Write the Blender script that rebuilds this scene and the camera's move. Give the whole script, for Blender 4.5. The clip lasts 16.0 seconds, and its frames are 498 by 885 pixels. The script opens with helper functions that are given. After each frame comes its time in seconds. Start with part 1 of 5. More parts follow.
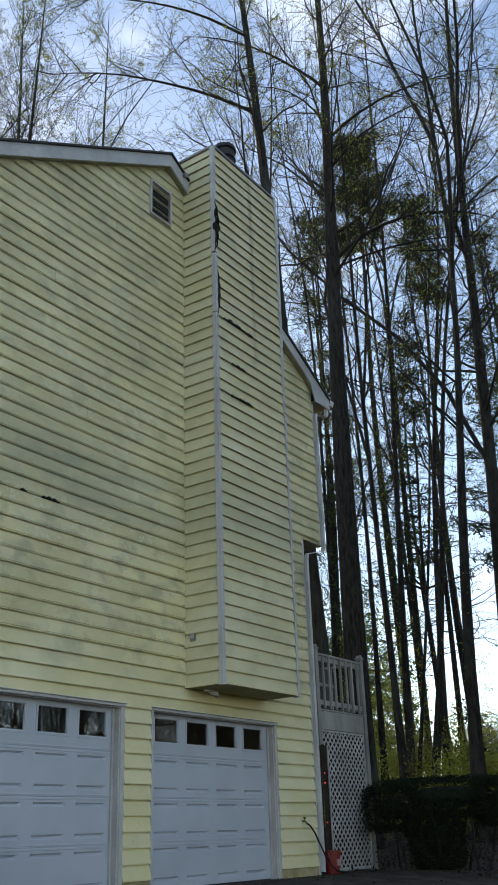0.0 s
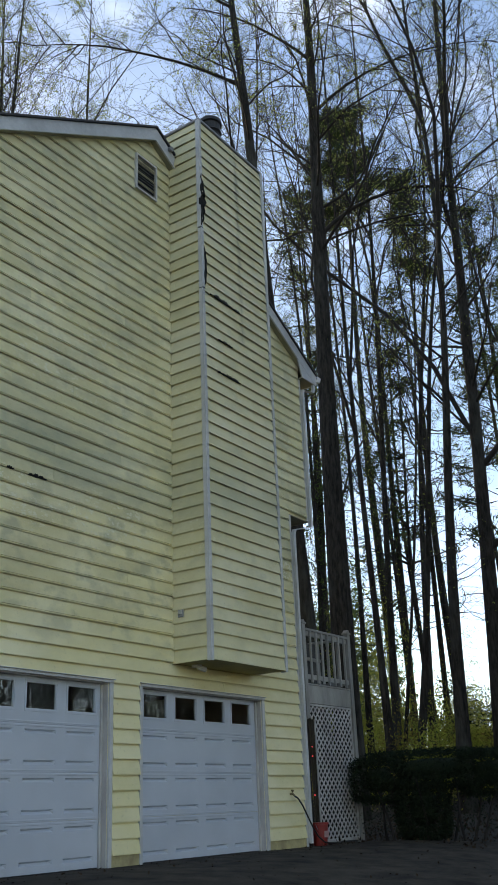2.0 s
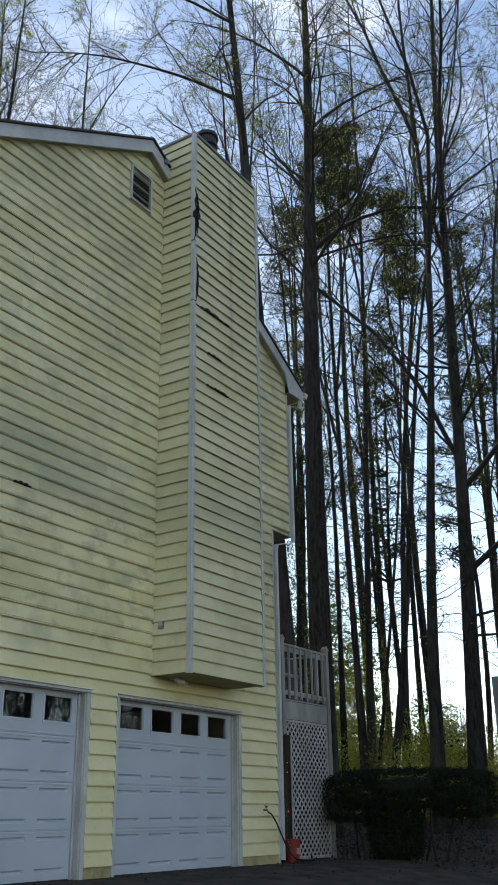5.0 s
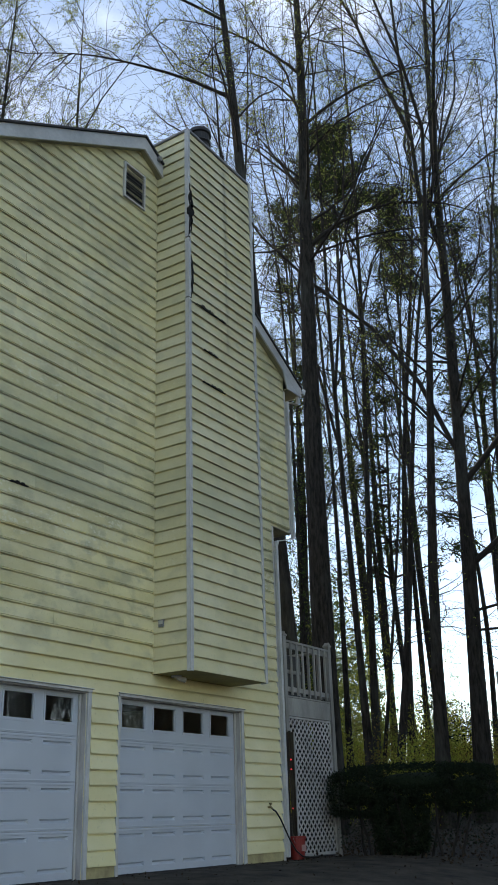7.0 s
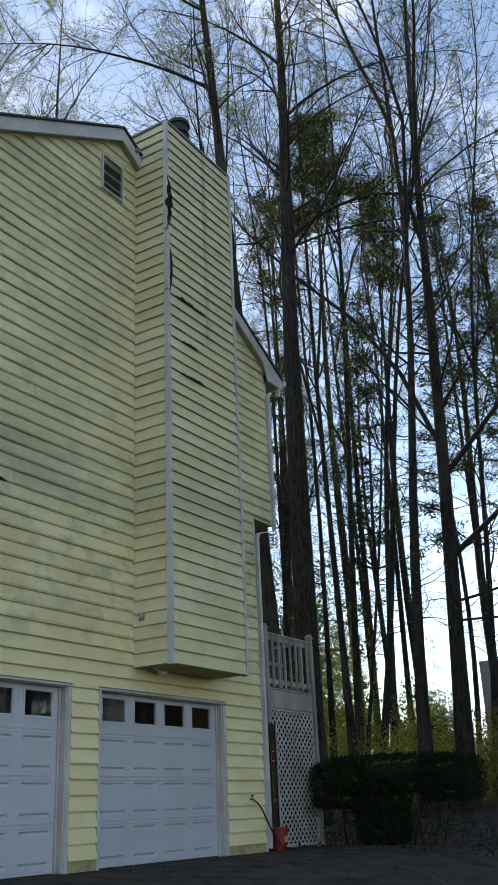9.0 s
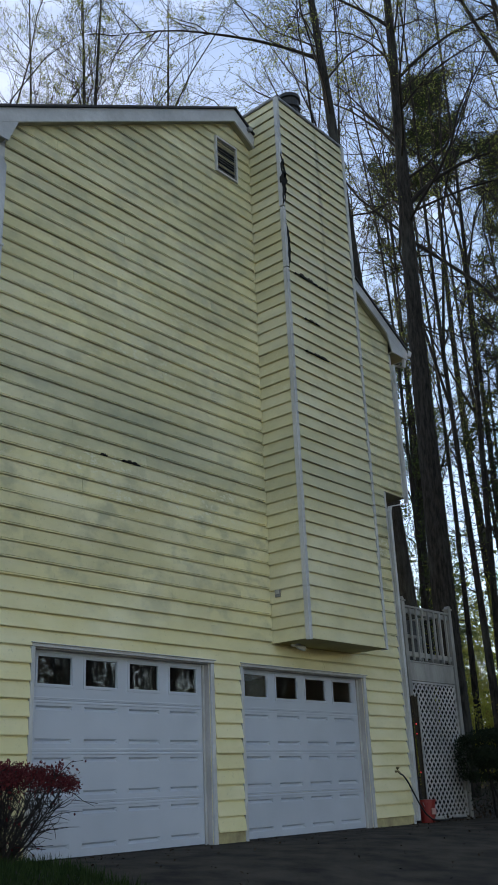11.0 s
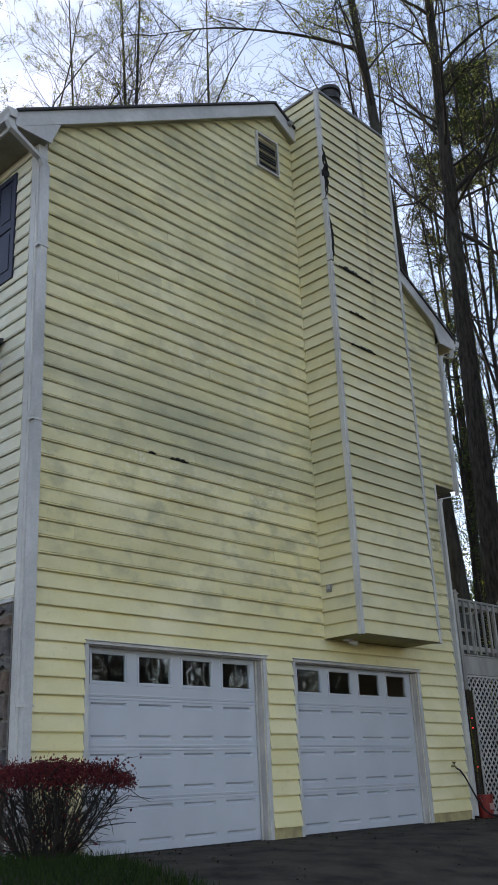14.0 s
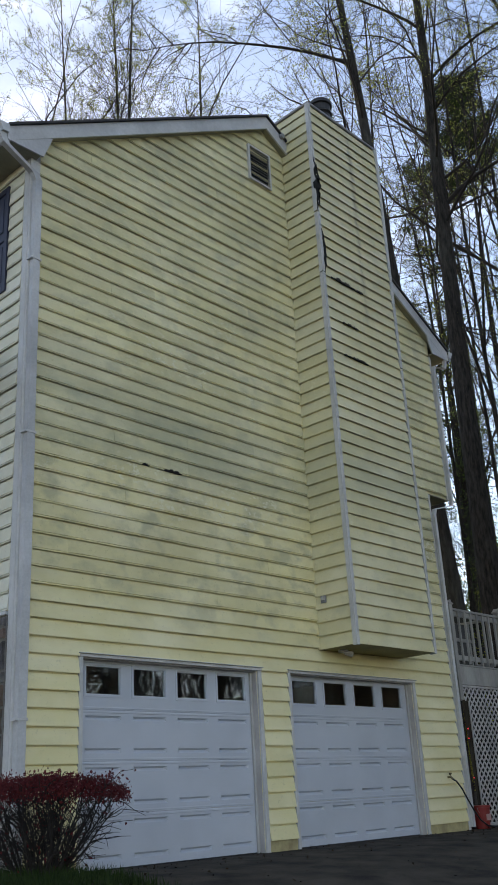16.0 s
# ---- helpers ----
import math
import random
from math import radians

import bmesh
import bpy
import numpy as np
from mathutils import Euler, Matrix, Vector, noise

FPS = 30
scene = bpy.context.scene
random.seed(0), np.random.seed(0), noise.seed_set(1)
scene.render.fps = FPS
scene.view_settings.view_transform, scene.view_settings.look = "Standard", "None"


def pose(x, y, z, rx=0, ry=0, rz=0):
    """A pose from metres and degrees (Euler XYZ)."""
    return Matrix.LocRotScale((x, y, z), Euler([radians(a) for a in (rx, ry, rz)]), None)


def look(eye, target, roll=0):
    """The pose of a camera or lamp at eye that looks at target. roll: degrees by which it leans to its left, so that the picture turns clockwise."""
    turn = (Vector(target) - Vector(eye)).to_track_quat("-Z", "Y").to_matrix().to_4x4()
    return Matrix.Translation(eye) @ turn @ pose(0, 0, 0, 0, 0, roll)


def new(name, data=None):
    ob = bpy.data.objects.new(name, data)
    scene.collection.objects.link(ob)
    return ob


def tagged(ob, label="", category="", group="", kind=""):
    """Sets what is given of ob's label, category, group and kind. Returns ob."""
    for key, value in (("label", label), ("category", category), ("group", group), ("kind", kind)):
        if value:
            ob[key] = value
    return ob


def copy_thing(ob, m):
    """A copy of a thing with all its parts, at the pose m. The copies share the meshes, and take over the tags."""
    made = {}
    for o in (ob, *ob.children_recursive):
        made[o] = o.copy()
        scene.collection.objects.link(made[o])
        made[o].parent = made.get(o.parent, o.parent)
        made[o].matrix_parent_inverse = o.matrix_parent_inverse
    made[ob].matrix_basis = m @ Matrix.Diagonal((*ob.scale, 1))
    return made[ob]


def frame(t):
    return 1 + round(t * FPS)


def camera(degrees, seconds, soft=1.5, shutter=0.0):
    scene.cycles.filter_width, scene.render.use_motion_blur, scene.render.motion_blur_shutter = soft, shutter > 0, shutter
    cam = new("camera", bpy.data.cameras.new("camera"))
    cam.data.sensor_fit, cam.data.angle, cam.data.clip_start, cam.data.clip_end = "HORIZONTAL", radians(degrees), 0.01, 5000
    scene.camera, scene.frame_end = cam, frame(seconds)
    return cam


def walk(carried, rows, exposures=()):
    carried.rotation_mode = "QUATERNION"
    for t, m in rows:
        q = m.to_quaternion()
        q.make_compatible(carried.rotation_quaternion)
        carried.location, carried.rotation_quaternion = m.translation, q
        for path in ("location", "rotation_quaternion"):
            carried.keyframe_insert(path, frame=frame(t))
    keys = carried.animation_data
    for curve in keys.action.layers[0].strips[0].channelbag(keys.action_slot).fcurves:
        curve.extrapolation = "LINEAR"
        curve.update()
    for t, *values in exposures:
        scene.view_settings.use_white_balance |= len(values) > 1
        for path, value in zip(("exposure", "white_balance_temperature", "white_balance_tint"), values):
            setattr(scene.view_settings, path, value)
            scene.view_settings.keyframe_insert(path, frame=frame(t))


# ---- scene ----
cam = camera(29.6, 16.0)
PATH = [
    (0, (-9.084, -8.355, 0.59), (-7.57, -7.3, 1.36), -1.9),
    (0.5, (-9.063, -8.372, 0.594), (-7.541, -7.315, 1.345), -2.0),
    (1, (-9.064, -8.336, 0.59), (-7.531, -7.285, 1.327), -2.4),
    (1.5, (-9.06, -8.343, 0.578), (-7.52, -7.297, 1.309), -2.5),
    (2, (-9.082, -8.338, 0.603), (-7.536, -7.294, 1.325), -2.4),
    (2.5, (-9.078, -8.34, 0.598), (-7.531, -7.299, 1.32), -2.3),
    (3, (-9.058, -8.356, 0.587), (-7.516, -7.306, 1.307), -1.9),
    (3.5, (-9.12, -8.312, 0.598), (-7.583, -7.265, 1.333), -1.3),
    (4, (-9.125, -8.328, 0.603), (-7.594, -7.291, 1.365), -0.9),
    (4.5, (-9.139, -8.327, 0.62), (-7.588, -7.312, 1.37), -0.5),
    (7, (-9.051, -8.33, 0.585), (-7.494, -7.319, 1.33), -1.8),
    (7.5, (-9.014, -8.341, 0.573), (-7.458, -7.331, 1.322), -2.1),
    (8, (-9.013, -8.344, 0.588), (-7.435, -7.36, 1.322), -2.4),
    (8.2, (-8.99, -8.351, 0.585), (-7.408, -7.371, 1.315), -2.5),
    (10.3, (-9.007, -8.396, 0.61), (-7.484, -7.309, 1.316), -2.6),
    (10.5, (-9.003, -8.4, 0.609), (-7.504, -7.277, 1.308), -2.6),
    (11, (-9.015, -8.39, 0.615), (-7.584, -7.175, 1.304), -2.5),
    (11.5, (-9.002, -8.39, 0.606), (-7.625, -7.116, 1.299), -2.5),
    (12, (-9.0, -8.374, 0.602), (-7.633, -7.089, 1.296), -2.7),
    (12.5, (-9.001, -8.355, 0.613), (-7.624, -7.074, 1.294), -2.9),
    (13, (-8.986, -8.375, 0.611), (-7.61, -7.093, 1.291), -2.9),
    (13.5, (-8.988, -8.385, 0.61), (-7.624, -7.093, 1.297), -2.7),
    (14, (-8.995, -8.38, 0.612), (-7.631, -7.088, 1.298), -2.7),
    (14.5, (-9.014, -8.39, 0.617), (-7.646, -7.103, 1.304), -2.7),
    (15, (-9.007, -8.386, 0.609), (-7.635, -7.107, 1.302), -2.8),
    (15.5, (-9.014, -8.383, 0.614), (-7.638, -7.112, 1.315), -3.1),
    (16, (-8.991, -8.399, 0.6), (-7.625, -7.122, 1.309), -3.2),
]
walk(cam, [(t, look(eye, target, roll)) for t, eye, target, roll in PATH],
     exposures=[(0, 0.40, 7200, 11), (4.5, 0.40, 7200, 11), (8, 0.39, 7200, 11), (10.5, 0.31, 7100, 12), (11.0, 0.32, 7150, 13), (12.0, 0.35, 7300, 15), (12.6, 0.55, 7450, 17), (13.2, 0.65, 7550, 18), (14, 0.64, 7550, 18), (16, 0.54, 7450, 16)])

# ---- world, sun, exposure ----
SUN_DIR = Vector((0.45, 0.70, 0.43)).normalized()
world = bpy.data.worlds.new("sky")
scene.world = world
world.use_nodes = True
wn, wl = world.node_tree.nodes, world.node_tree.links
sky = wn.new("ShaderNodeTexSky")
sky.sky_type, sky.sun_disc = "NISHITA", False
sky.sun_elevation = math.asin(SUN_DIR.z)
sky.sun_rotation = math.atan2(SUN_DIR.x, SUN_DIR.y)
sky.air_density, sky.dust_density, sky.ozone_density = 1.0, 0.2, 1.5
wco = wn.new("ShaderNodeTexCoord")
wmap = wn.new("ShaderNodeMapping")
wmap.inputs["Scale"].default_value = (1.0, 1.0, 2.2)
wmap.inputs["Location"].default_value = (3.7, 1.4, 0.6)
wno = wn.new("ShaderNodeTexNoise")
wno.inputs["Scale"].default_value, wno.inputs["Detail"].default_value, wno.inputs["Roughness"].default_value = 3.4, 8, 0.6
wra = wn.new("ShaderNodeValToRGB")
wra.color_ramp.elements[0].position, wra.color_ramp.elements[1].position = 0.50, 0.78
wmx = wn.new("ShaderNodeMixRGB")
wmx.inputs["Color2"].default_value = (5.2, 6.1, 8.0, 1)
wl.new(wco.outputs["Generated"], wmap.inputs["Vector"])
wl.new(wmap.outputs["Vector"], wno.inputs["Vector"])
wl.new(wno.outputs["Fac"], wra.inputs["Fac"])
wl.new(wra.outputs["Color"], wmx.inputs["Fac"])
wl.new(sky.outputs["Color"], wmx.inputs["Color1"])
wl.new(wmx.outputs["Color"], wn["Background"].inputs["Color"])
wn["Background"].inputs["Strength"].default_value = 0.19

sun = new("sun", bpy.data.lights.new("sun", "SUN"))
sun.data.energy, sun.data.angle, sun.data.color = 3.2, radians(0.5), (1.0, 0.93, 0.80)
sun.matrix_world = look((0, 0, 0), -SUN_DIR)


# ---- materials ----
def nodes_of(name, rough=0.7, metal=0.0, spec=0.4):
    m = bpy.data.materials.new(name)
    m.use_nodes = True
    b = m.node_tree.nodes["Principled BSDF"]
    b.inputs["Roughness"].default_value, b.inputs["Metallic"].default_value = rough, metal
    b.inputs["Specular IOR Level"].default_value = spec
    return m, m.node_tree.nodes, m.node_tree.links, b


def noise_node(n, l, scale, detail=5, rough=0.6, stretch=(1, 1, 1)):
    geo = n.new("ShaderNodeNewGeometry")
    mp = n.new("ShaderNodeMapping")
    mp.inputs["Scale"].default_value = stretch
    no = n.new("ShaderNodeTexNoise")
    no.inputs["Scale"].default_value, no.inputs["Detail"].default_value, no.inputs["Roughness"].default_value = scale, detail, rough
    l.new(geo.outputs["Position"], mp.inputs["Vector"])
    l.new(mp.outputs["Vector"], no.inputs["Vector"])
    return no


def ramp(n, l, src, lo, hi, c0=(0, 0, 0, 1), c1=(1, 1, 1, 1)):
    r = n.new("ShaderNodeValToRGB")
    e = r.color_ramp.elements
    e[0].position, e[1].position, e[0].color, e[1].color = lo, hi, c0, c1
    l.new(src, r.inputs["Fac"])
    return r.outputs["Color"]


def mix(n, l, fac, a, b, kind="MIX"):
    m = n.new("ShaderNodeMixRGB")
    m.blend_type = kind
    for sock, v in (("Fac", fac), ("Color1", a), ("Color2", b)):
        if isinstance(v, (int, float)):
            m.inputs[sock].default_value = v
        elif isinstance(v, tuple):
            m.inputs[sock].default_value = (*v, 1) if len(v) == 3 else v
        else:
            l.new(v, m.inputs[sock])
    return m.outputs["Color"]


def bump(n, l, b, src, strength=0.3, dist=0.01):
    bp = n.new("ShaderNodeBump")
    bp.inputs["Strength"].default_value, bp.inputs["Distance"].default_value = strength, dist
    l.new(src, bp.inputs["Height"])
    l.new(bp.outputs["Normal"], b.inputs["Normal"])


def mottled(name, c0, c1, scale=6, rough=0.7, metal=0.0, spec=0.4, fine=60, bumpy=0.2, dist=0.004, lo=0.3, hi=0.7, stretch=(1, 1, 1), vary=0.0):
    """Two scales of variation between two base colours, with relief."""
    m, n, l, b = nodes_of(name, rough, metal, spec)
    big = noise_node(n, l, scale, 5, 0.6, stretch)
    small = noise_node(n, l, fine, 4, 0.7, stretch)
    col = mix(n, l, ramp(n, l, big.outputs["Fac"], lo, hi), c0, c1)
    col = mix(n, l, 0.35, col, ramp(n, l, small.outputs["Fac"], 0.25, 0.8, (0.45, 0.45, 0.45, 1), (1, 1, 1, 1)), "MULTIPLY")
    if vary:
        info = n.new("ShaderNodeObjectInfo")
        col = mix(n, l, vary, col, ramp(n, l, info.outputs["Random"], 0, 1, (0.5, 0.5, 0.5, 1), (1.2, 1.2, 1.2, 1)), "MULTIPLY")
    l.new(col, b.inputs["Base Color"])
    bump(n, l, b, small.outputs["Fac"], bumpy, dist)
    return m


def siding_material(name="yellow_siding", paint=(0.815, 0.735, 0.405), pale=(0.87, 0.80, 0.53), mildew=1.0, seam=False):
    """Pale painted hardboard lap siding: chalky patches, drifts of olive dirt that stop at the laps, a grey-green mildew band, chipped paint."""
    m, n, l, b = nodes_of(name, 0.66, 0.0, 0.3)
    info = n.new("ShaderNodeObjectInfo")
    col = mix(n, l, 0.8, paint, ramp(n, l, info.outputs["Random"], 0, 1, (0.88, 0.88, 0.88, 1), (1.0, 1.0, 1.0, 1)), "MULTIPLY")
    geo = n.new("ShaderNodeNewGeometry")
    sep = n.new("ShaderNodeSeparateXYZ")
    l.new(geo.outputs["Position"], sep.inputs["Vector"])
    mr = n.new("ShaderNodeMapRange")
    mr.inputs["From Min"].default_value, mr.inputs["From Max"].default_value = 0.0, 12.0
    l.new(sep.outputs["Z"], mr.inputs["Value"])
    # every board carries its own drifts: the stain pattern is shifted from board to board
    shift = n.new("ShaderNodeVectorMath")
    shift.operation = "MULTIPLY_ADD"
    comb = n.new("ShaderNodeCombineXYZ")
    for k in "XYZ":
        l.new(info.outputs["Random"], comb.inputs[k])
    shift.inputs[1].default_value = (0.55, 0.55, 0.20)
    l.new(comb.outputs["Vector"], shift.inputs[0])
    l.new(geo.outputs["Position"], shift.inputs[2])

    def drift(scale, detail, rough, stretch):
        no = noise_node(n, l, scale, detail, rough, stretch)
        mp = no.inputs["Vector"].links[0].from_node
        l.new(shift.outputs["Vector"], mp.inputs["Vector"])
        return no.outputs["Fac"]

    def profile(stops):
        pr = n.new("ShaderNodeValToRGB")
        e = pr.color_ramp.elements
        e[0].position, e[0].color = 0.0, (stops[0][1],) * 3 + (1,)
        e[1].position, e[1].color = 1.0, (stops[-1][1],) * 3 + (1,)
        for p, v in stops[1:-1]:
            x = e.new(p)
            x.color = (v, v, v, 1)
        l.new(mr.outputs["Result"], pr.inputs["Fac"])
        return pr.outputs["Color"]

    strength = (mildew, mildew, mildew)
    # chalky, sun-bleached patches
    col = mix(n, l, ramp(n, l, drift(1.3, 4, 0.55, (0.7, 0.7, 1.3)), 0.42, 0.66, (0, 0, 0, 1), (0.8, 0.8, 0.8, 1)), col, pale)
    # olive-brown dirt, a thin film over the upper storeys
    d = ramp(n, l, drift(1.1, 6, 0.6, (0.8, 0.8, 1.1)), 0.34, 0.66)
    d = mix(n, l, 1.0, d, profile([(0, 0.06), (0.19, 0.10), (0.26, 0.42), (0.36, 0.50), (0.40, 0.36), (0.55, 0.45), (0.75, 0.56), (1, 0.66)]), "MULTIPLY")
    col = mix(n, l, mix(n, l, 1.0, d, strength, "MULTIPLY"), col, (0.44, 0.39, 0.215))
    # cloudy grey blotches a hand or two wide
    q = ramp(n, l, drift(3.4, 5, 0.55, (0.75, 0.75, 1.0)), 0.50, 0.68)
    q = mix(n, l, 1.0, q, profile([(0, 0.05), (0.20, 0.12), (0.245, 0.55), (0.34, 0.62), (0.38, 0.45), (0.60, 0.42), (0.85, 0.5), (1, 0.5)]), "MULTIPLY")
    col = mix(n, l, mix(n, l, 1.0, q, strength, "MULTIPLY"), col, (0.36, 0.355, 0.235))
    # grey-green mildew, thickest in one broad band
    g = ramp(n, l, drift(0.95, 6, 0.62, (0.45, 0.45, 1.2)), 0.33, 0.60)
    g = mix(n, l, 1.0, g, profile([(0, 0.0), (0.34, 0.02), (0.37, 0.20), (0.385, 0.62), (0.435, 0.70), (0.46, 0.35), (0.50, 0.12), (0.70, 0.12), (0.82, 0.2), (1, 0.25)]), "MULTIPLY")
    col = mix(n, l, mix(n, l, 1.0, g, strength, "MULTIPLY"), col, (0.325, 0.345, 0.255))
    # flaked paint showing pale primer in two belts
    chips = noise_node(n, l, 15, 5, 0.7, (0.8, 0.8, 1.3))
    c = ramp(n, l, chips.outputs["Fac"], 0.55, 0.60, (0, 0, 0, 1), (0.75, 0.75, 0.75, 1))
    c = mix(n, l, 1.0, c, ramp(n, l, drift(0.8, 3, 0.5, (1, 1, 1)), 0.46, 0.56), "MULTIPLY")
    c = mix(n, l, 1.0, c, profile([(0, 0.0), (0.31, 0.0), (0.335, 0.9), (0.372, 1.0), (0.385, 0.0), (0.47, 0.0), (0.50, 0.9), (0.56, 0.8), (0.60, 0.1), (1, 0.0)]), "MULTIPLY")
    col = mix(n, l, mix(n, l, 1.0, c, strength, "MULTIPLY"), col, (0.76, 0.73, 0.56))
    spk = noise_node(n, l, 24, 4, 0.65)
    col = mix(n, l, ramp(n, l, spk.outputs["Fac"], 0.60, 0.72, (0, 0, 0, 1), (0.22, 0.22, 0.22, 1)), col, (0.20, 0.19, 0.12))
    if seam:
        # sooty run down the stacked butt joints of the chase
        mx = n.new("ShaderNodeMapRange")
        mx.inputs["From Min"].default_value, mx.inputs["From Max"].default_value = 1.9, 2.5
        l.new(sep.outputs["X"], mx.inputs["Value"])
        line = n.new("ShaderNodeValToRGB")
        e = line.color_ramp.elements
        e[0].position, e[1].position, e[0].color, e[1].color = 0.36, 0.64, (0, 0, 0, 1), (0, 0, 0, 1)
        e.new(0.50).color = (1, 1, 1, 1)
        l.new(mx.outputs["Result"], line.inputs["Fac"])
        soot = ramp(n, l, drift(2.0, 4, 0.6, (0.6, 0.6, 1.0)), 0.36, 0.60)
        sm = mix(n, l, 1.0, mix(n, l, 1.0, line.outputs["Color"], soot, "MULTIPLY"), profile([(0, 0.0), (0.63, 0.0), (0.66, 0.6), (0.88, 0.75), (0.94, 0.3), (1, 0.2)]), "MULTIPLY")
        col = mix(n, l, sm, col, (0.17, 0.165, 0.12))
    l.new(col, b.inputs["Base Color"])
    grain = noise_node(n, l, 40, 4, 0.65, (0.3, 0.3, 3))
    bump(n, l, b, grain.outputs["Fac"], 0.2, 0.003)
    return m


SIDING = siding_material()
CREAM = siding_material("cream_siding", (0.74, 0.71, 0.56), (0.78, 0.76, 0.65), 0.35)
FADED = siding_material("faded_siding", (0.72, 0.655, 0.38), (0.76, 0.705, 0.49), 0.62, True)
TRIM = mottled("weathered_white_trim", (0.68, 0.675, 0.66), (0.48, 0.475, 0.465), 2.5, 0.6, fine=35, stretch=(1, 1, 0.5))
FASCIA = mottled("grey_white_fascia", (0.66, 0.665, 0.67), (0.44, 0.445, 0.45), 1.8, 0.6, fine=30)
SOFFIT = mottled("soffit_paint", (0.42, 0.40, 0.30), (0.25, 0.24, 0.18), 2, 0.7)
JAMB = mottled("dull_jamb", (0.60, 0.585, 0.56), (0.36, 0.345, 0.33), 3, 0.6, fine=25, stretch=(1, 1, 0.4))
DOORPAINT = mottled("white_steel_door", (0.60, 0.635, 0.70), (0.53, 0.565, 0.625), 1.5, 0.42, fine=80, bumpy=0.05, dist=0.001)
SHINGLE = mottled("dark_shingle", (0.035, 0.035, 0.04), (0.07, 0.07, 0.075), 5, 0.9, fine=90, bumpy=0.6)
VENTSLAT = mottled("dark_slat", (0.30, 0.30, 0.31), (0.19, 0.19, 0.20), 5, 0.5)
BLACK = mottled("black_metal", (0.018, 0.018, 0.02), (0.04, 0.038, 0.036), 6, 0.5, fine=40)
DARK = mottled("dark_gap", (0.006, 0.006, 0.005), (0.014, 0.013, 0.010), 8, 0.95)
SHUTTER = mottled("navy_shutter", (0.012, 0.014, 0.035), (0.02, 0.023, 0.05), 4, 0.45)
GALV = mottled("grey_vent_metal", (0.30, 0.31, 0.33), (0.20, 0.20, 0.21), 5, 0.5, metal=0.2)
DECKWOOD = mottled("grey_deck_wood", (0.42, 0.405, 0.375), (0.24, 0.23, 0.21), 3, 0.8, fine=40, stretch=(1, 1, 0.3), vary=0.4)
LATTICE = mottled("white_lattice", (0.55, 0.54, 0.52), (0.33, 0.32, 0.30), 3, 0.7, fine=40)
ASPHALT = mottled("asphalt", (0.088, 0.073, 0.055), (0.027, 0.023, 0.019), 2.3, 0.95, spec=0.15, fine=38, bumpy=0.9, dist=0.008, lo=0.36, hi=0.68)
SOIL = mottled("leaf_litter_soil", (0.036, 0.026, 0.018), (0.016, 0.013, 0.009), 1.5, 0.95, fine=25, bumpy=0.9, dist=0.03)


def stone_material():
    m, n, l, b = nodes_of("veneer_stone", 0.9, 0.0, 0.2)
    info = n.new("ShaderNodeObjectInfo")
    r = n.new("ShaderNodeValToRGB")
    e = r.color_ramp.elements
    e[0].color, e[1].color = (0.07, 0.07, 0.075, 1), (0.26, 0.24, 0.21, 1)
    for p, c in ((0.3, (0.16, 0.15, 0.15, 1)), (0.55, (0.20, 0.13, 0.09, 1)), (0.75, (0.12, 0.12, 0.125, 1))):
        x = e.new(p)
        x.color = c
    l.new(info.outputs["Random"], r.inputs["Fac"])
    no = noise_node(n, l, 9, 6, 0.7)
    col = mix(n, l, 0.8, r.outputs["Color"], ramp(n, l, no.outputs["Fac"], 0.3, 0.7, (0.35, 0.35, 0.35, 1), (1.3, 1.3, 1.3, 1)), "MULTIPLY")
    l.new(col, b.inputs["Base Color"])
    bump(n, l, b, no.outputs["Fac"], 1.0, 0.03)
    return m


STONE = stone_material()
MORTAR = mottled("mortar", (0.25, 0.24, 0.22), (0.16, 0.15, 0.14), 8, 0.95)
FOOTING = mottled("dirty_painted_footing", (0.60, 0.52, 0.27), (0.33, 0.27, 0.15), 5, 0.85, fine=30, bumpy=0.5)
CONCRETE = mottled("concrete", (0.30, 0.29, 0.27), (0.2, 0.19, 0.18), 3, 0.9)
INSIDE = mottled("garage_inside", (0.10, 0.10, 0.10), (0.07, 0.07, 0.07), 2, 0.9)
RED = mottled("faded_red_plastic", (0.30, 0.026, 0.022), (0.22, 0.03, 0.025), 8, 0.5)
RUBBER = mottled("black_rubber", (0.012, 0.012, 0.012), (0.02, 0.02, 0.02), 20, 0.45)


def glass_material():
    m, n, l, b = nodes_of("window_glass", 0.02, 0.0, 0.5)
    b.inputs["Transmission Weight"].default_value = 1.0
    b.inputs["IOR"].default_value = 2.3
    b.inputs["Base Color"].default_value = (0.75, 0.8, 0.8, 1)
    wav = noise_node(n, l, 6.0, 1, 0.4, (1, 1, 0.9))
    bump(n, l, b, wav.outputs["Fac"], 0.17, 0.012)
    return m


GLASS = glass_material()


# ---- mesh helpers ----
def mesh_of(name, bm, material):
    me = bpy.data.meshes.new(name)
    bm.to_mesh(me)
    bm.free()
    me.materials.append(material)
    return me


def part(name, bm, material, parent=None, label="", smooth=False):
    """Links a bmesh as one mesh object under a thing or a part."""
    me = mesh_of(name, bm, material)
    if smooth:
        me.polygons.foreach_set("use_smooth", [True] * len(me.polygons))
    ob = new(name, me)
    if parent is not None:
        ob.parent = parent
    return tagged(ob, label=label)


def thing(name, label, category, at=(0, 0, 0), group="", kind=""):
    ob = new(name)
    ob.empty_display_size = 0.1
    ob.location = at
    return tagged(ob, label, category, group, kind)


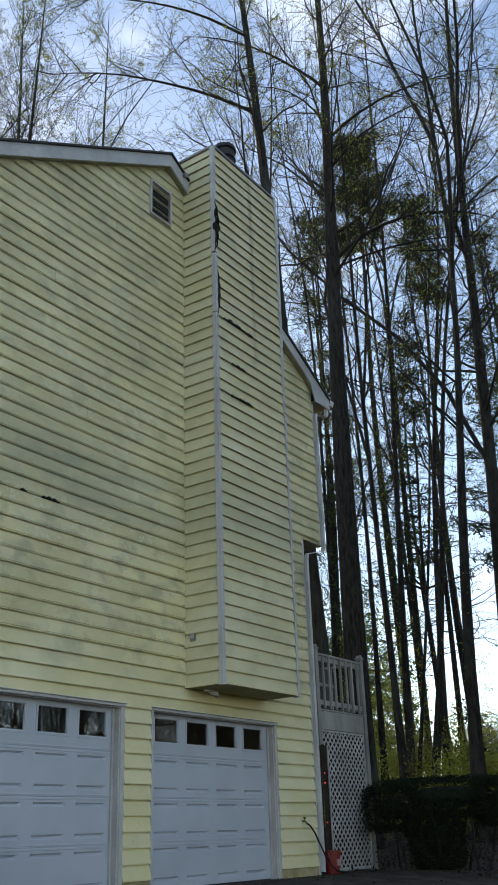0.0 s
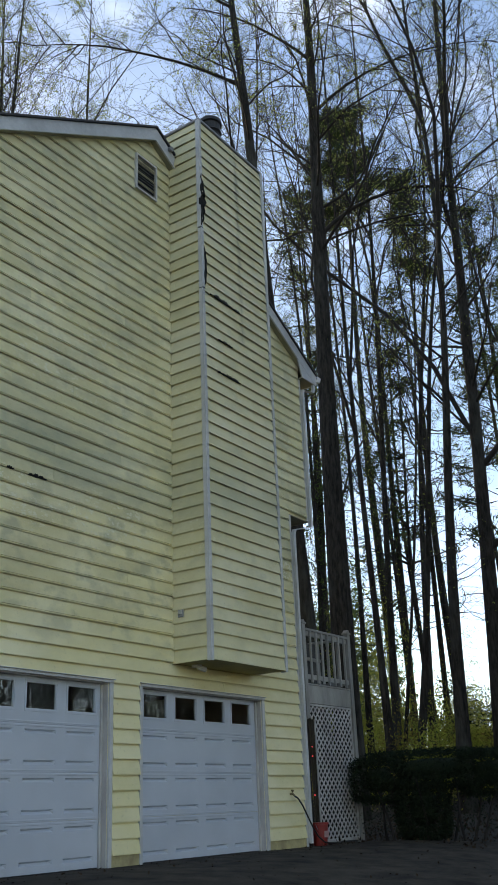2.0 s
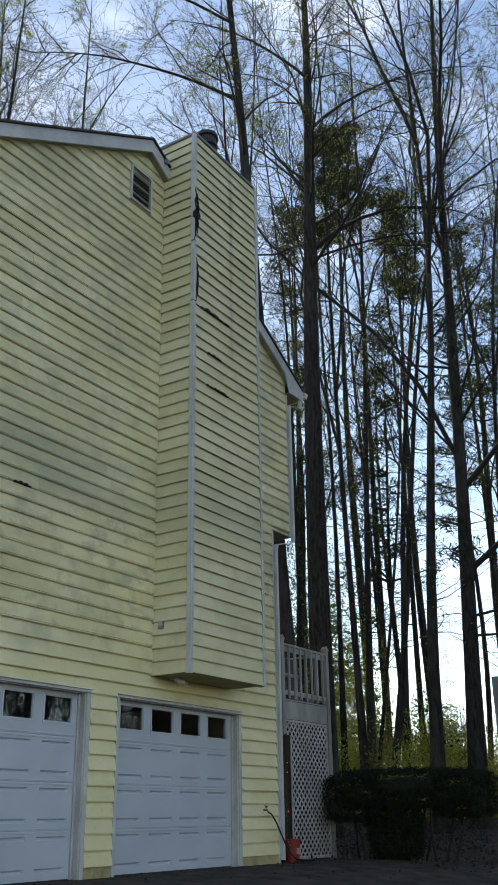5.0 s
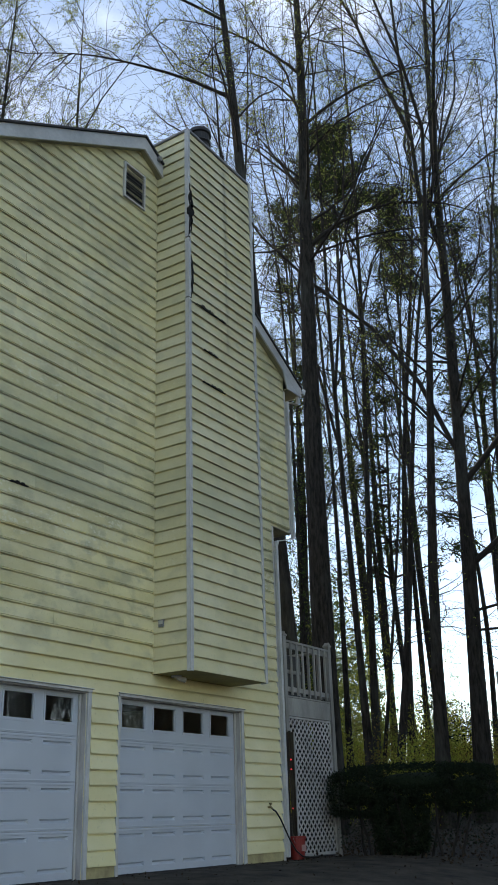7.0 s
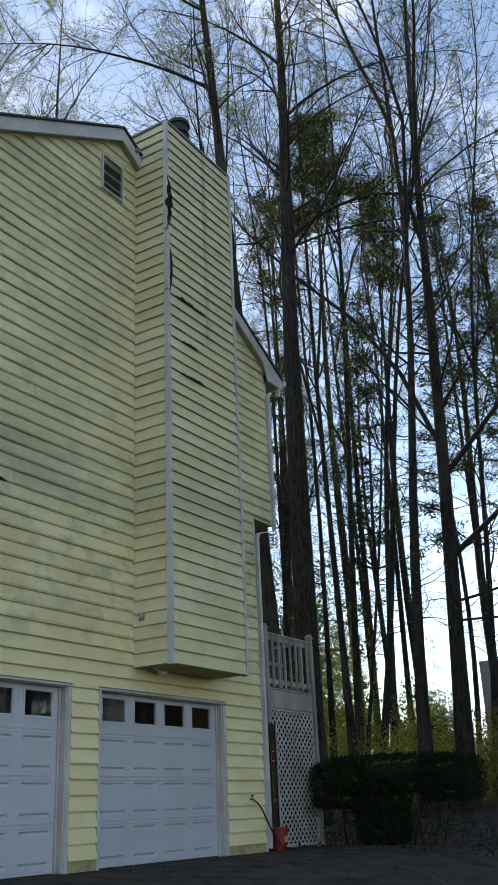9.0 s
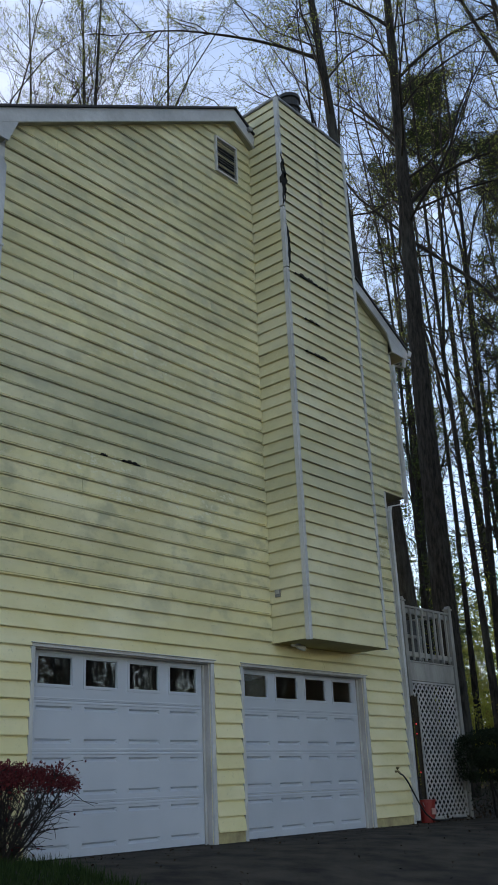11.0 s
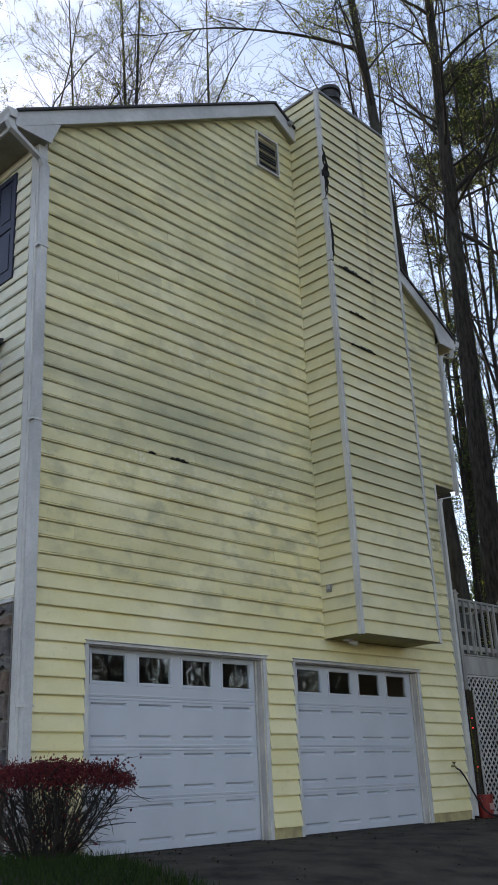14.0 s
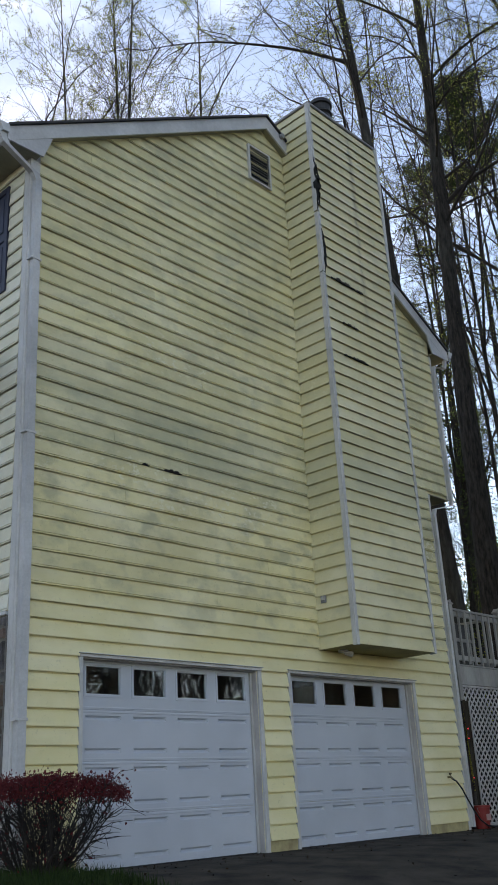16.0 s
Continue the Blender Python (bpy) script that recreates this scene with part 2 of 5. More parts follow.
def box(bm, x0, x1, y0, y1, z0, z1):
    vs = [bm.verts.new((x, y, z)) for x in (x0, x1) for y in (y0, y1) for z in (z0, z1)]
    for f in ((0, 1, 3, 2), (4, 6, 7, 5), (0, 4, 5, 1), (2, 3, 7, 6), (0, 2, 6, 4), (1, 5, 7, 3)):
        bm.faces.new([vs[i] for i in f])
    return bm


def boxed(*dims, bevel=0.0):
    bm = bmesh.new()
    box(bm, *dims)
    bmesh.ops.recalc_face_normals(bm, faces=bm.faces)
    if bevel:
        bmesh.ops.bevel(bm, geom=bm.edges[:], offset=bevel, segments=1, affect="EDGES")
    return bm


def prism(bm, outline, axis, a, b):
    """Extrudes an outline of (u, v) along an axis from a to b: for y, (u, v) = (x, z); for x, (y, z); for z, (x, y)."""
    put = {"y": lambda u, v, w: (u, w, v), "x": lambda u, v, w: (w, u, v), "z": lambda u, v, w: (u, v, w)}[axis]
    lo = [bm.verts.new(put(u, v, a)) for u, v in outline]
    hi = [bm.verts.new(put(u, v, b)) for u, v in outline]
    bm.faces.new(lo)
    bm.faces.new(hi[::-1])
    for i in range(len(outline)):
        j = (i + 1) % len(outline)
        bm.faces.new((lo[i], hi[i], hi[j], lo[j]))
    bmesh.ops.recalc_face_normals(bm, faces=bm.faces)
    return bm


def tube(bm, pts, radii, sides=8, cap=True):
    pts = [Vector(p) for p in pts]
    if not hasattr(radii, "__len__"):
        radii = [radii] * len(pts)
    rings = []
    for i, p in enumerate(pts):
        d = (pts[min(i + 1, len(pts) - 1)] - pts[max(i - 1, 0)]).normalized()
        u = d.cross(Vector((0.13, 0.21, 1)) if abs(d.z) < 0.9 else Vector((1, 0.1, 0))).normalized()
        v = d.cross(u)
        rings.append([bm.verts.new(p + radii[i] * (math.cos(a) * u + math.sin(a) * v)) for a in (2 * math.pi * k / sides for k in range(sides))])
    for a, b in zip(rings, rings[1:]):
        for k in range(sides):
            bm.faces.new((a[k], a[(k + 1) % sides], b[(k + 1) % sides], b[k]))
    if cap:
        bm.faces.new(rings[0][::-1])
        bm.faces.new(rings[-1])
    return bm


# ---- plan of the house (metres; the garage wall lies in y = 0 and runs along x) ----
X0, X1, X2 = -3.66, 4.41, 5.03          # left corner, lower right corner, upper right corner
BACK = 9.5
NOTCH_Z = 5.36
RIDGE_X, RIDGE_Z, PITCH = 0.68, 11.16, 0.590
EAVE_L, EAVE_R, RAKE_Y = -4.07, 5.43, -0.15
COURSE, FIRST = 0.1822, 2.134 - 12 * 0.1822
CX0, CX1, CY, CZ0, CZ1 = 1.178, 3.005, -0.65, 2.475, 11.40
DOORS = ((-2.82, -0.11), (0.51, 3.285))
DOOR_H = 2.13


def roof_z(x):
    return RIDGE_Z - PITCH * abs(x - RIDGE_X)


def ground_z(x, y):
    """The driveway climbs to the garage; the bed on its far side is level."""
    u = min(max((-y - 0.4) / 8.0, 0.0), 1.0)
    z = -0.78 * u * u * (3 - 2 * u)
    if y < -8.4:
        z -= 0.02 * (-8.4 - y)
    if x > 8:
        z += 0.065 * (min(x, 60) - 8)
    bed = min(max((-3.0 - x) / 0.8, 0), 1) * min(max((y + 3.2) / 1.5, 0), 1)
    return z * (1 - bed) + 0.10 * bed


# ground: one sheet to the horizon
def grid_axis(near, far, step):
    a = [-far, -120, -60, -35]
    v = -near
    while v <= near:
        a.append(v)
        v += step
    return a + [35, 60, 120, far]


gx = grid_axis(22, 900, 0.8)
bm = bmesh.new()
rows = [[bm.verts.new((x, y, ground_z(x, y) - 0.03 + (0.03 * noise.noise((x * 0.7, y * 0.7, 0)) if max(abs(x), abs(y)) < 30 else 0))) for y in gx] for x in gx]
for a, b in zip(rows, rows[1:]):
    for i in range(len(gx) - 1):
        bm.faces.new((a[i], b[i], b[i + 1], a[i + 1]))
tagged(part("ground", bm, SOIL, smooth=True), "brown soil and leaf litter under the trees", "ground", kind="structure")

# driveway: asphalt apron in front of the doors
bm = bmesh.new()
NX, NY = 26, 40
dr = []
for i in range(NX + 1):
    col = []
    for j in range(NY + 1):
        y = 0.12 - 20 * (j / NY) ** 1.5
        wl_ = -3.0 - 0.6 * (1 - math.exp(y / 2)) - max(0, -y - 4) * 0.5
        wr_ = 5.95 + 0.10 * math.sin(y * 2.1) + max(0, -y) * 0.45
        x = wl_ + (wr_ - wl_) * i / NX
        col.append(bm.verts.new((x, y, ground_z(max(x, -2.9), y) + 0.004)))
    dr.append(col)
for a, b in zip(dr, dr[1:]):
    for j in range(NY):
        bm.faces.new((a[j], a[j + 1], b[j + 1], b[j]))
bmesh.ops.recalc_face_normals(bm, faces=bm.faces)
tagged(part("driveway", bm, ASPHALT, smooth=True), "dark worn asphalt driveway before the garage", "driveway", kind="structure")

# ---- the house shell ----
T = 0.16
bm = bmesh.new()
prism(bm, [(X0, 2.2), (X1, 2.2), (X1, NOTCH_Z), (X2, NOTCH_Z), (X2, roof_z(X2) - 0.1), (RIDGE_X, RIDGE_Z - 0.1), (X0, roof_z(X0) - 0.1)], "y", 0.0, T)
for a, b in ((X0, DOORS[0][0]), (DOORS[0][1], DOORS[1][0]), (DOORS[1][1], X1)):
    box(bm, a, b, 0.0, T, -0.3, 2.2)
bmesh.ops.recalc_face_normals(bm, faces=bm.faces)
wall_side = tagged(part("wall_side", bm, SIDING), "pale yellow lap-sided garage end wall, mildewed", "wall", kind="structure")

bm = boxed(X0, X0 + T, T, BACK, -0.3, roof_z(X0) - 0.12)
wall_front = tagged(part("wall_front", bm, CREAM), "cream lap-sided front wall above stone veneer", "wall", kind="structure")
bm = bmesh.new()
box(bm, X1 - T, X1, T, BACK, -0.3, NOTCH_Z)
box(bm, X2 - T, X2, T, BACK, NOTCH_Z, roof_z(X2) - 0.12)
box(bm, X1 - T, X2, T, BACK, NOTCH_Z + 0.002, NOTCH_Z + 0.1)
tagged(part("wall_rear", bm, SIDING), "pale yellow lap-sided rear wall with overhanging upper floors", "wall", kind="structure")
bm = bmesh.new()
prism(bm, [(X0, -0.3), (X1, -0.3), (X1, NOTCH_Z), (X2, NOTCH_Z), (X2, roof_z(X2) - 0.1), (RIDGE_X, RIDGE_Z - 0.1), (X0, roof_z(X0) - 0.1)], "y", BACK, BACK + T)
tagged(part("wall_far", bm, SIDING), "pale yellow far end wall of the house", "wall", kind="structure")
tagged(part("floor", boxed(X0 + T, X1 - T, T, BACK, -0.2, 0.0), CONCRETE), "concrete garage floor", "floor", kind="structure")
tagged(part("ceiling", boxed(X0 + T, X1 - T, T, BACK, 2.45, 2.55), INSIDE), "garage ceiling", "ceiling", kind="structure")
tagged(part("wall_inner", boxed(X0 + T, X1 - T, 5.5, 5.6, 0.0, 2.45), INSIDE), "plain inner wall of the garage", "wall", kind="structure")

# roof: two slopes with thickness, fascia, soffits and returns
roof = thing("roof", "gable roof with dark shingles and grey-white fascia", "roof", kind="structure")
for side, ex in ((-1, EAVE_L), (1, EAVE_R)):
    bm = bmesh.new()
    x1 = ex - 0.03 if side < 0 else ex + 0.03
    prism(bm, [(RIDGE_X, RIDGE_Z), (x1, roof_z(x1)), (x1, roof_z(x1) + 0.035), (RIDGE_X, RIDGE_Z + 0.035)], "y", RAKE_Y - 0.035, BACK + 0.3)
    part("shingles", bm, SHINGLE, roof, "dark asphalt shingles")
    bm = bmesh.new()
    prism(bm, [(RIDGE_X, RIDGE_Z - 0.004), (ex, roof_z(ex) - 0.004), (ex, roof_z(ex) - 0.10), (RIDGE_X, RIDGE_Z - 0.10)], "y", RAKE_Y + 0.03, BACK + 0.2)
    part("deck", bm, SOFFIT, roof)
    # rake board, soffit behind it and the boxed return at its foot
    bm = bmesh.new()
    prism(bm, [(RIDGE_X, RIDGE_Z - 0.004), (ex, roof_z(ex) - 0.004), (ex, roof_z(ex) - 0.215), (RIDGE_X, RIDGE_Z - 0.235)], "y", RAKE_Y, RAKE_Y + 0.03)
    part("fascia", bm, FASCIA, roof, "grey-white painted rake board")
    bm = bmesh.new()
    prism(bm, [(RIDGE_X, RIDGE_Z - 0.205), (ex, roof_z(ex) - 0.19), (ex, roof_z(ex) - 0.21), (RIDGE_X, RIDGE_Z - 0.225)], "y", RAKE_Y + 0.03, -0.021)
    part("soffit", bm, SOFFIT, roof, "yellowed rake soffit")
    wx = X0 + 0.05 if side < 0 else X2 - 0.05
    fz = roof_z(ex) - 0.17
    bm = bmesh.new()
    top = roof_z(wx + side * -0.16) - 0.225
    prism(bm, [(ex, fz + 0.05), (wx + side * -0.16, top), (wx + side * -0.03, fz - 0.03), (ex, fz - 0.03)], "y", RAKE_Y + 0.004, RAKE_Y + 0.026)
    part("eave_return", bm, FASCIA, roof, "grey-white boxed eave return")
    bm = bmesh.new()
    a, b = sorted((ex, wx))
    box(bm, a, b, RAKE_Y + 0.03, BACK + 0.2, fz - 0.025, fz - 0.005)
    part("soffit", bm, SOFFIT, roof)
    bm = bmesh.new()
    a, b = sorted((ex, ex + side * 0.025))
    box(bm, a, b, RAKE_Y - 0.002, BACK + 0.2, fz - 0.03, roof_z(ex) + 0.002)
    part("fascia", bm, FASCIA, roof)

# ---- corner boards, belt and foundation strip of the side wall ----
def trim(name, dims, parent, label="", bevel=0.004, material=None):
    return part(name, boxed(*dims, bevel=bevel), material or TRIM, parent, label)


trim("corner_board", (X0 - 0.022, X0 + 0.115, -0.028, 0.0, 0.0, 8.25), wall_side, "grey-white corner board")
trim("corner_board", (X0 - 0.026, X0, 0.002, 0.10, 0.0, 8.25), wall_front, "grey-white corner board")
trim("corner_board", (X1 - 0.04, X1 + 0.02, -0.026, 0.0, -0.05, NOTCH_Z - 0.02), wall_side, "grey-white corner board")
trim("corner_board", (X2 - 0.05, X2 + 0.02, -0.026, 0.0, NOTCH_Z, 8.2), wall_side, "grey-white corner board")
trim("soffit", (X1 - 0.03, X2 + 0.02, -0.02, 3.0, NOTCH_Z - 0.02, NOTCH_Z - 0.002), wall_side, "yellowed soffit under the overhang", material=SOFFIT)
for a, b in ((X0 + 0.1, DOORS[0][0] - 0.054), (DOORS[0][1] + 0.064, DOORS[1][0] - 0.054), (DOORS[1][1] + 0.064, X1)):
    part("foundation", boxed(a, b, -0.016, 0.0, -0.28, 0.15), FOOTING, wall_side, "stained painted footing strip")

# ragged dark rot gaps under some boards
def rot_gap(x0, x1, z, y, parent, tall=0.05, seed=1):
    rng = random.Random(seed)
    n = 15
    up = [(x0 + (x1 - x0) * (i + (rng.uniform(-0.35, 0.35) if 0 < i < n else 0)) / n, z + tall * rng.choice((0.08, 0.3, 0.75, 1.0)) * math.sin(math.pi * (i + 0.4) / (n + 0.8)) ** 0.6) for i in range(n + 1)]
    dn = [(x, z - tall * rng.uniform(0.1, 0.35)) for x, _ in reversed(up)]
    bm = bmesh.new()
    prism(bm, up + dn, "y", y, y + 0.02)
    part("rot_gap", bm, DARK, parent, "dark ragged rot gap under a board")


rot_gap(-1.62, -1.32, 4.505, -0.041, wall_side, 0.036, 2)
rot_gap(-1.97, -1.86, 4.508, -0.041, wall_side, 0.026, 3)

# ---- garage doors ----
def door_section(width, z0, z1, centres, panes):
    """One section of a sectional door, facing -y at y = 0: four window openings, or four pressed panels marked by tapered grooves at head and foot."""
    bm = bmesh.new()
    hw = 0.242 if panes else 0.246
    pz0, pz1 = (z0 + 0.155, z1 - 0.06) if panes else (z0 + 0.078, z1 - 0.062)
    xs = [-width / 2] + [v for c in centres for v in (c - hw, c + hw)] + [width / 2]
    zs = [z0 + 0.0012, pz0, pz1, z1 - 0.0012] if panes else [z0 + 0.0012, pz0, pz0 + 0.052, pz1 - 0.048, pz1, z1 - 0.0012]
    grid = [[bm.verts.new((x, 0, z)) for z in zs] for x in xs]
    for i in range(len(xs) - 1):
        for j in range(len(zs) - 1):
            q = (grid[i][j], grid[i + 1][j], grid[i + 1][j + 1], grid[i][j + 1])
            if i % 2 == 0 or j % 2 == 0:
                bm.faces.new(q)
                continue
            x0, x1, a, b = xs[i], xs[i + 1], zs[j], zs[j + 1]
            if panes:
                prev = list(q)
                for dep in (0.0, 0.03):
                    ring = [bm.verts.new(p) for p in ((x0 + 0.012, dep, a + 0.012), (x1 - 0.012, dep, a + 0.012), (x1 - 0.012, dep, b - 0.012), (x0 + 0.012, dep, b - 0.012))]
                    for k in range(4):
                        bm.faces.new((prev[k], prev[(k + 1) % 4], ring[(k + 1) % 4], ring[k]))
                    prev = ring
            else:
                m = a + 0.62 * (b - a)
                u, v = bm.verts.new((x0 + 0.04, 0.032, m)), bm.verts.new((x1 - 0.04, 0.032, m))
                for f in ((q[0], q[1], v, u), (q[1], q[2], v), (q[2], q[3], u, v), (q[3], q[0], u)):
                    bm.faces.new(f)
    edge = [grid[0][0], grid[-1][0], grid[-1][-1], grid[0][-1]]
    back = [bm.verts.new((v.co.x, 0.04, v.co.z)) for v in edge]
    for k in (0, 2):
        bm.faces.new((edge[k], edge[(k + 1) % 4], back[(k + 1) % 4], back[k]))
    bmesh.ops.recalc_face_normals(bm, faces=bm.faces)
    return bm, (pz0, pz1, hw)


def garage_door(n, x0, x1):
    cx, w = (x0 + x1) / 2, x1 - x0
    door = tagged(thing("garage_door", "closed white sectional garage door with four window panes", "garage door", (cx, 0.10, 0.0), "garage doors"))
    cs = [-0.99, -0.33, 0.33, 0.99]
    for k in range(4):
        z0, z1 = 0.015 + k * 0.529, 0.015 + (k + 1) * 0.529
        bm, (pz0, pz1, hw) = door_section(w - 0.01, z0, z1, cs, k == 3)
        sec = part("section", bm, DOORPAINT, door, "white pressed steel section")
        # rolled rails along the joints
        part("rail", boxed(-w / 2 + 0.005, w / 2 - 0.005, -0.007, 0.0, z1 - 0.035, z1 - 0.012, bevel=0.003), DOORPAINT, sec)
        if k:
            part("rail", boxed(-w / 2 + 0.005, w / 2 - 0.005, -0.005, 0.0, z0 + 0.012, z0 + 0.03, bevel=0.002), DOORPAINT, sec)
        if k == 3:
            for c in cs:
                p = part("pane", boxed(c - hw + 0.01, c + hw - 0.01, 0.018, 0.023, pz0 + 0.008, pz1 - 0.008), GLASS, sec, "dark reflective window pane")
                p.visible_shadow = False
                bm = bmesh.new()
                a, b, c0, c1 = c - hw - 0.022, c + hw + 0.022, pz0 - 0.022, pz1 + 0.022
                box(bm, a, b, -0.008, 0.0, c0, c0 + 0.024)
                box(bm, a, b, -0.008, 0.0, c1 - 0.024, c1)
                box(bm, a, a + 0.024, -0.0078, 0.0, c0 + 0.024, c1 - 0.024)
                box(bm, b - 0.024, b, -0.0078, 0.0, c0 + 0.024, c1 - 0.024)
                part("pane_frame", bm, DOORPAINT, sec)
    part("bottom_seal", boxed(-w / 2 + 0.01, w / 2 - 0.01, -0.004, 0.03, -0.02, 0.016, bevel=0.004), RUBBER, door, "black rubber seal")
    # frame round the opening
    fr = tagged(thing(f"door_{n}", "weathered grey-white frame of a garage door", "door frame", kind="structure"))
    trim("casing", (x0 - 0.052, x0, -0.032, 0.0, -0.02, DOOR_H), fr, "grey-white casing")
    trim("casing", (x1, x1 + 0.062, -0.032, 0.0, -0.02, DOOR_H), fr, "grey-white casing")
    trim("head_casing", (x0 - 0.052, x1 + 0.062, -0.043, 0.0, DOOR_H, DOOR_H + 0.034), fr, "grey-white head casing")
    trim("drip_cap", (x0 - 0.065, x1 + 0.075, -0.062, 0.0, DOOR_H + 0.036, DOOR_H + 0.046), fr, "thin metal drip cap", 0.002)
    trim("jamb", (x0 - 0.002, x0 + 0.012, 0.002, 0.098, -0.02, DOOR_H - 0.012), fr, "stained jamb", material=JAMB)
    trim("jamb", (x1 - 0.012, x1 + 0.002, 0.002, 0.098, -0.02, DOOR_H - 0.012), fr, "stained jamb", material=JAMB)
    trim("head_jamb", (x0, x1, 0.002, 0.098, DOOR_H - 0.012, DOOR_H + 0.002), fr, "stained head jamb", material=JAMB)
    trim("stop", (x1 - 0.05, x1 - 0.014, 0.07, 0.096, 0.0, DOOR_H - 0.014), fr, "stained stop strip", material=JAMB)


for n, (a, b) in enumerate(DOORS, 1):
    garage_door(n, a, b)

# ---- gable vent ----
vent = thing("gable_vent", "grey louvred gable vent in the yellow wall", "vent", (0.55, -0.038, 10.147))
bm = bmesh.new()
W2, H2 = 0.255, 0.335
for d in ((-W2, -W2 + 0.03, -0.03, 0.02, -H2, H2), (W2 - 0.03, W2, -0.03, 0.02, -H2, H2), (-W2 + 0.03, W2 - 0.03, -0.029, 0.02, H2 - 0.03, H2), (-W2 + 0.03, W2 - 0.03, -0.029, 0.02, -H2, -H2 + 0.03)):
    box(bm, *d)
part("frame", bm, TRIM, vent)
part("backing", boxed(-W2 + 0.04, W2 - 0.04, 0.010, 0.014, -H2 + 0.04, H2 - 0.04), DARK, vent, "dark mesh backing")
for k in range(11):
    z = -H2 + 0.062 + k * 0.053
    bm = bmesh.new()
    prism(bm, [(-0.026, z - 0.009), (-0.022, z - 0.014), (-0.004, z + 0.008), (-0.008, z + 0.012)], "x", -W2 + 0.03, W2 - 0.03)
    part("slat", bm, VENTSLAT, vent)

# ---- chimney chase ----
CYB = 0.12
chimney = thing("chimney", "tall yellow lap-sided chimney chase with grey corner boards", "chimney")
part("core", boxed(CX0 + 0.03, CX1 - 0.03, CY + 0.03, CYB - 0.03, 8.9, CZ1 - 0.03), FADED, chimney)
part("lower_core", boxed(CX0 + 0.03, CX1 - 0.03, CY + 0.03, -0.002, CZ0 + 0.03, 8.9), FADED, chimney)
part("soffit", boxed(CX0 + 0.005, CX1 - 0.005, CY + 0.005, -0.001, CZ0 + 0.005, CZ0 + 0.028), mottled("ochre_board", (0.42, 0.35, 0.12), (0.30, 0.25, 0.09), 3, 0.7), chimney, "ochre plywood underside")
for z0, z1, dx in ((CZ0 - 0.015, 8.15, 0.0), (8.17, 9.25, 0.004), (9.27, CZ1 - 0.02, -0.006)):
    bm = bmesh.new()
    box(bm, CX0 - 0.042 + dx, CX0 + 0.020 + dx, CY - 0.042, CY + 0.002, z0, z1)
    box(bm, CX0 - 0.042 + dx, CX0 + 0.002 + dx, CY + 0.002, CY + 0.03, z0, z1)
    bmesh.ops.recalc_face_normals(bm, faces=bm.faces)
    part("corner_board", bm, TRIM, chimney, "grey-white corner board")
for z0, z1, dx in ((CZ0 - 0.015, 7.05, 0.0), (7.07, CZ1 - 0.02, -0.012)):
    bm = bmesh.new()
    box(bm, CX1 - 0.030 + dx, CX1 + 0.026, CY - 0.042, CY + 0.002, z0, z1)
    box(bm, CX1 - 0.002, CX1 + 0.0262, CY + 0.002, CY + 0.07, z0, z1)
    bmesh.ops.recalc_face_normals(bm, faces=bm.faces)
    part("corner_board", bm, TRIM, chimney, "grey-white corner board")
part("cap", boxed(CX0 - 0.035, CX1 + 0.035, CY - 0.035, CYB + 0.035, CZ1 - 0.02, CZ1 + 0.03, bevel=0.008), GALV, chimney, "dull metal chase cover")
bm = bmesh.new()
tube(bm, [(2.05, -0.27, CZ1), (2.05, -0.27, CZ1 + 0.44), (2.05, -0.27, CZ1 + 0.47), (2.05, -0.27, CZ1 + 0.50), (2.05, -0.27, CZ1 + 0.64), (2.05, -0.27, CZ1 + 0.65), (2.05, -0.27, CZ1 + 0.72)], [0.165, 0.165, 0.20, 0.175, 0.175, 0.21, 0.205], 20)
part("flue", bm, BLACK, chimney, "black round flue with a flanged cap", smooth=False)
FRONT = CY - 0.044
for x0, x1, z, tall, sd in ((1.34, 1.93, 8.13, 0.050, 5), (1.95, 2.14, 8.12, 0.03, 6), (1.52, 1.90, 7.40, 0.032, 7), (1.49, 2.08, 6.84, 0.036, 8)):
    rot_gap(x0, x1, z, FRONT, chimney, tall, sd)


def corner_crack(z0, z1, x, wide, seed):
    rng = random.Random(seed)
    n = 12
    a = [(x + wide * rng.uniform(-0.2, 0.3), z0 + (z1 - z0) * i / n) for i in range(n + 1)]
    b = [(u + wide * rng.uniform(0.4, 1.1) * math.sin(math.pi * (i + 0.5) / (n + 1)), v) for i, (u, v) in enumerate(a)]
    bm = bmesh.new()
    prism(bm, a + b[::-1], "y", CY - 0.048, CY - 0.020)
    part("rot_gap", bm, DARK, chimney, "dark split along the corner board")


corner_crack(9.28, 10.30, 1.14, 0.115, 3)
corner_crack(9.40, 10.18, 1.205, 0.07, 9)
corner_crack(8.15, 8.95, 1.20, 0.065, 4)
outlet = thing("outlet_box", "small grey cover plate on the chimney side", "outlet", (CX0 - 0.03, -0.175, 3.15))
part("plate", boxed(-0.02, 0.0, -0.045, 0.045, -0.05, 0.05, bevel=0.004), GALV, outlet)
part("flap", boxed(-0.028, -0.02, -0.035, 0.035, -0.015, 0.04, bevel=0.003), JAMB, outlet, "darker hinged flap")
lamp = thing("flood_light", "small white flood light under the chimney chase", "outdoor light", (1.50, -0.16, CZ0))
bm = bmesh.new()
tube(bm, [(0, 0, 0.004), (0, 0, -0.022)], [0.075, 0.07], 16)
part("base", bm, FASCIA, lamp)
bm = bmesh.new()
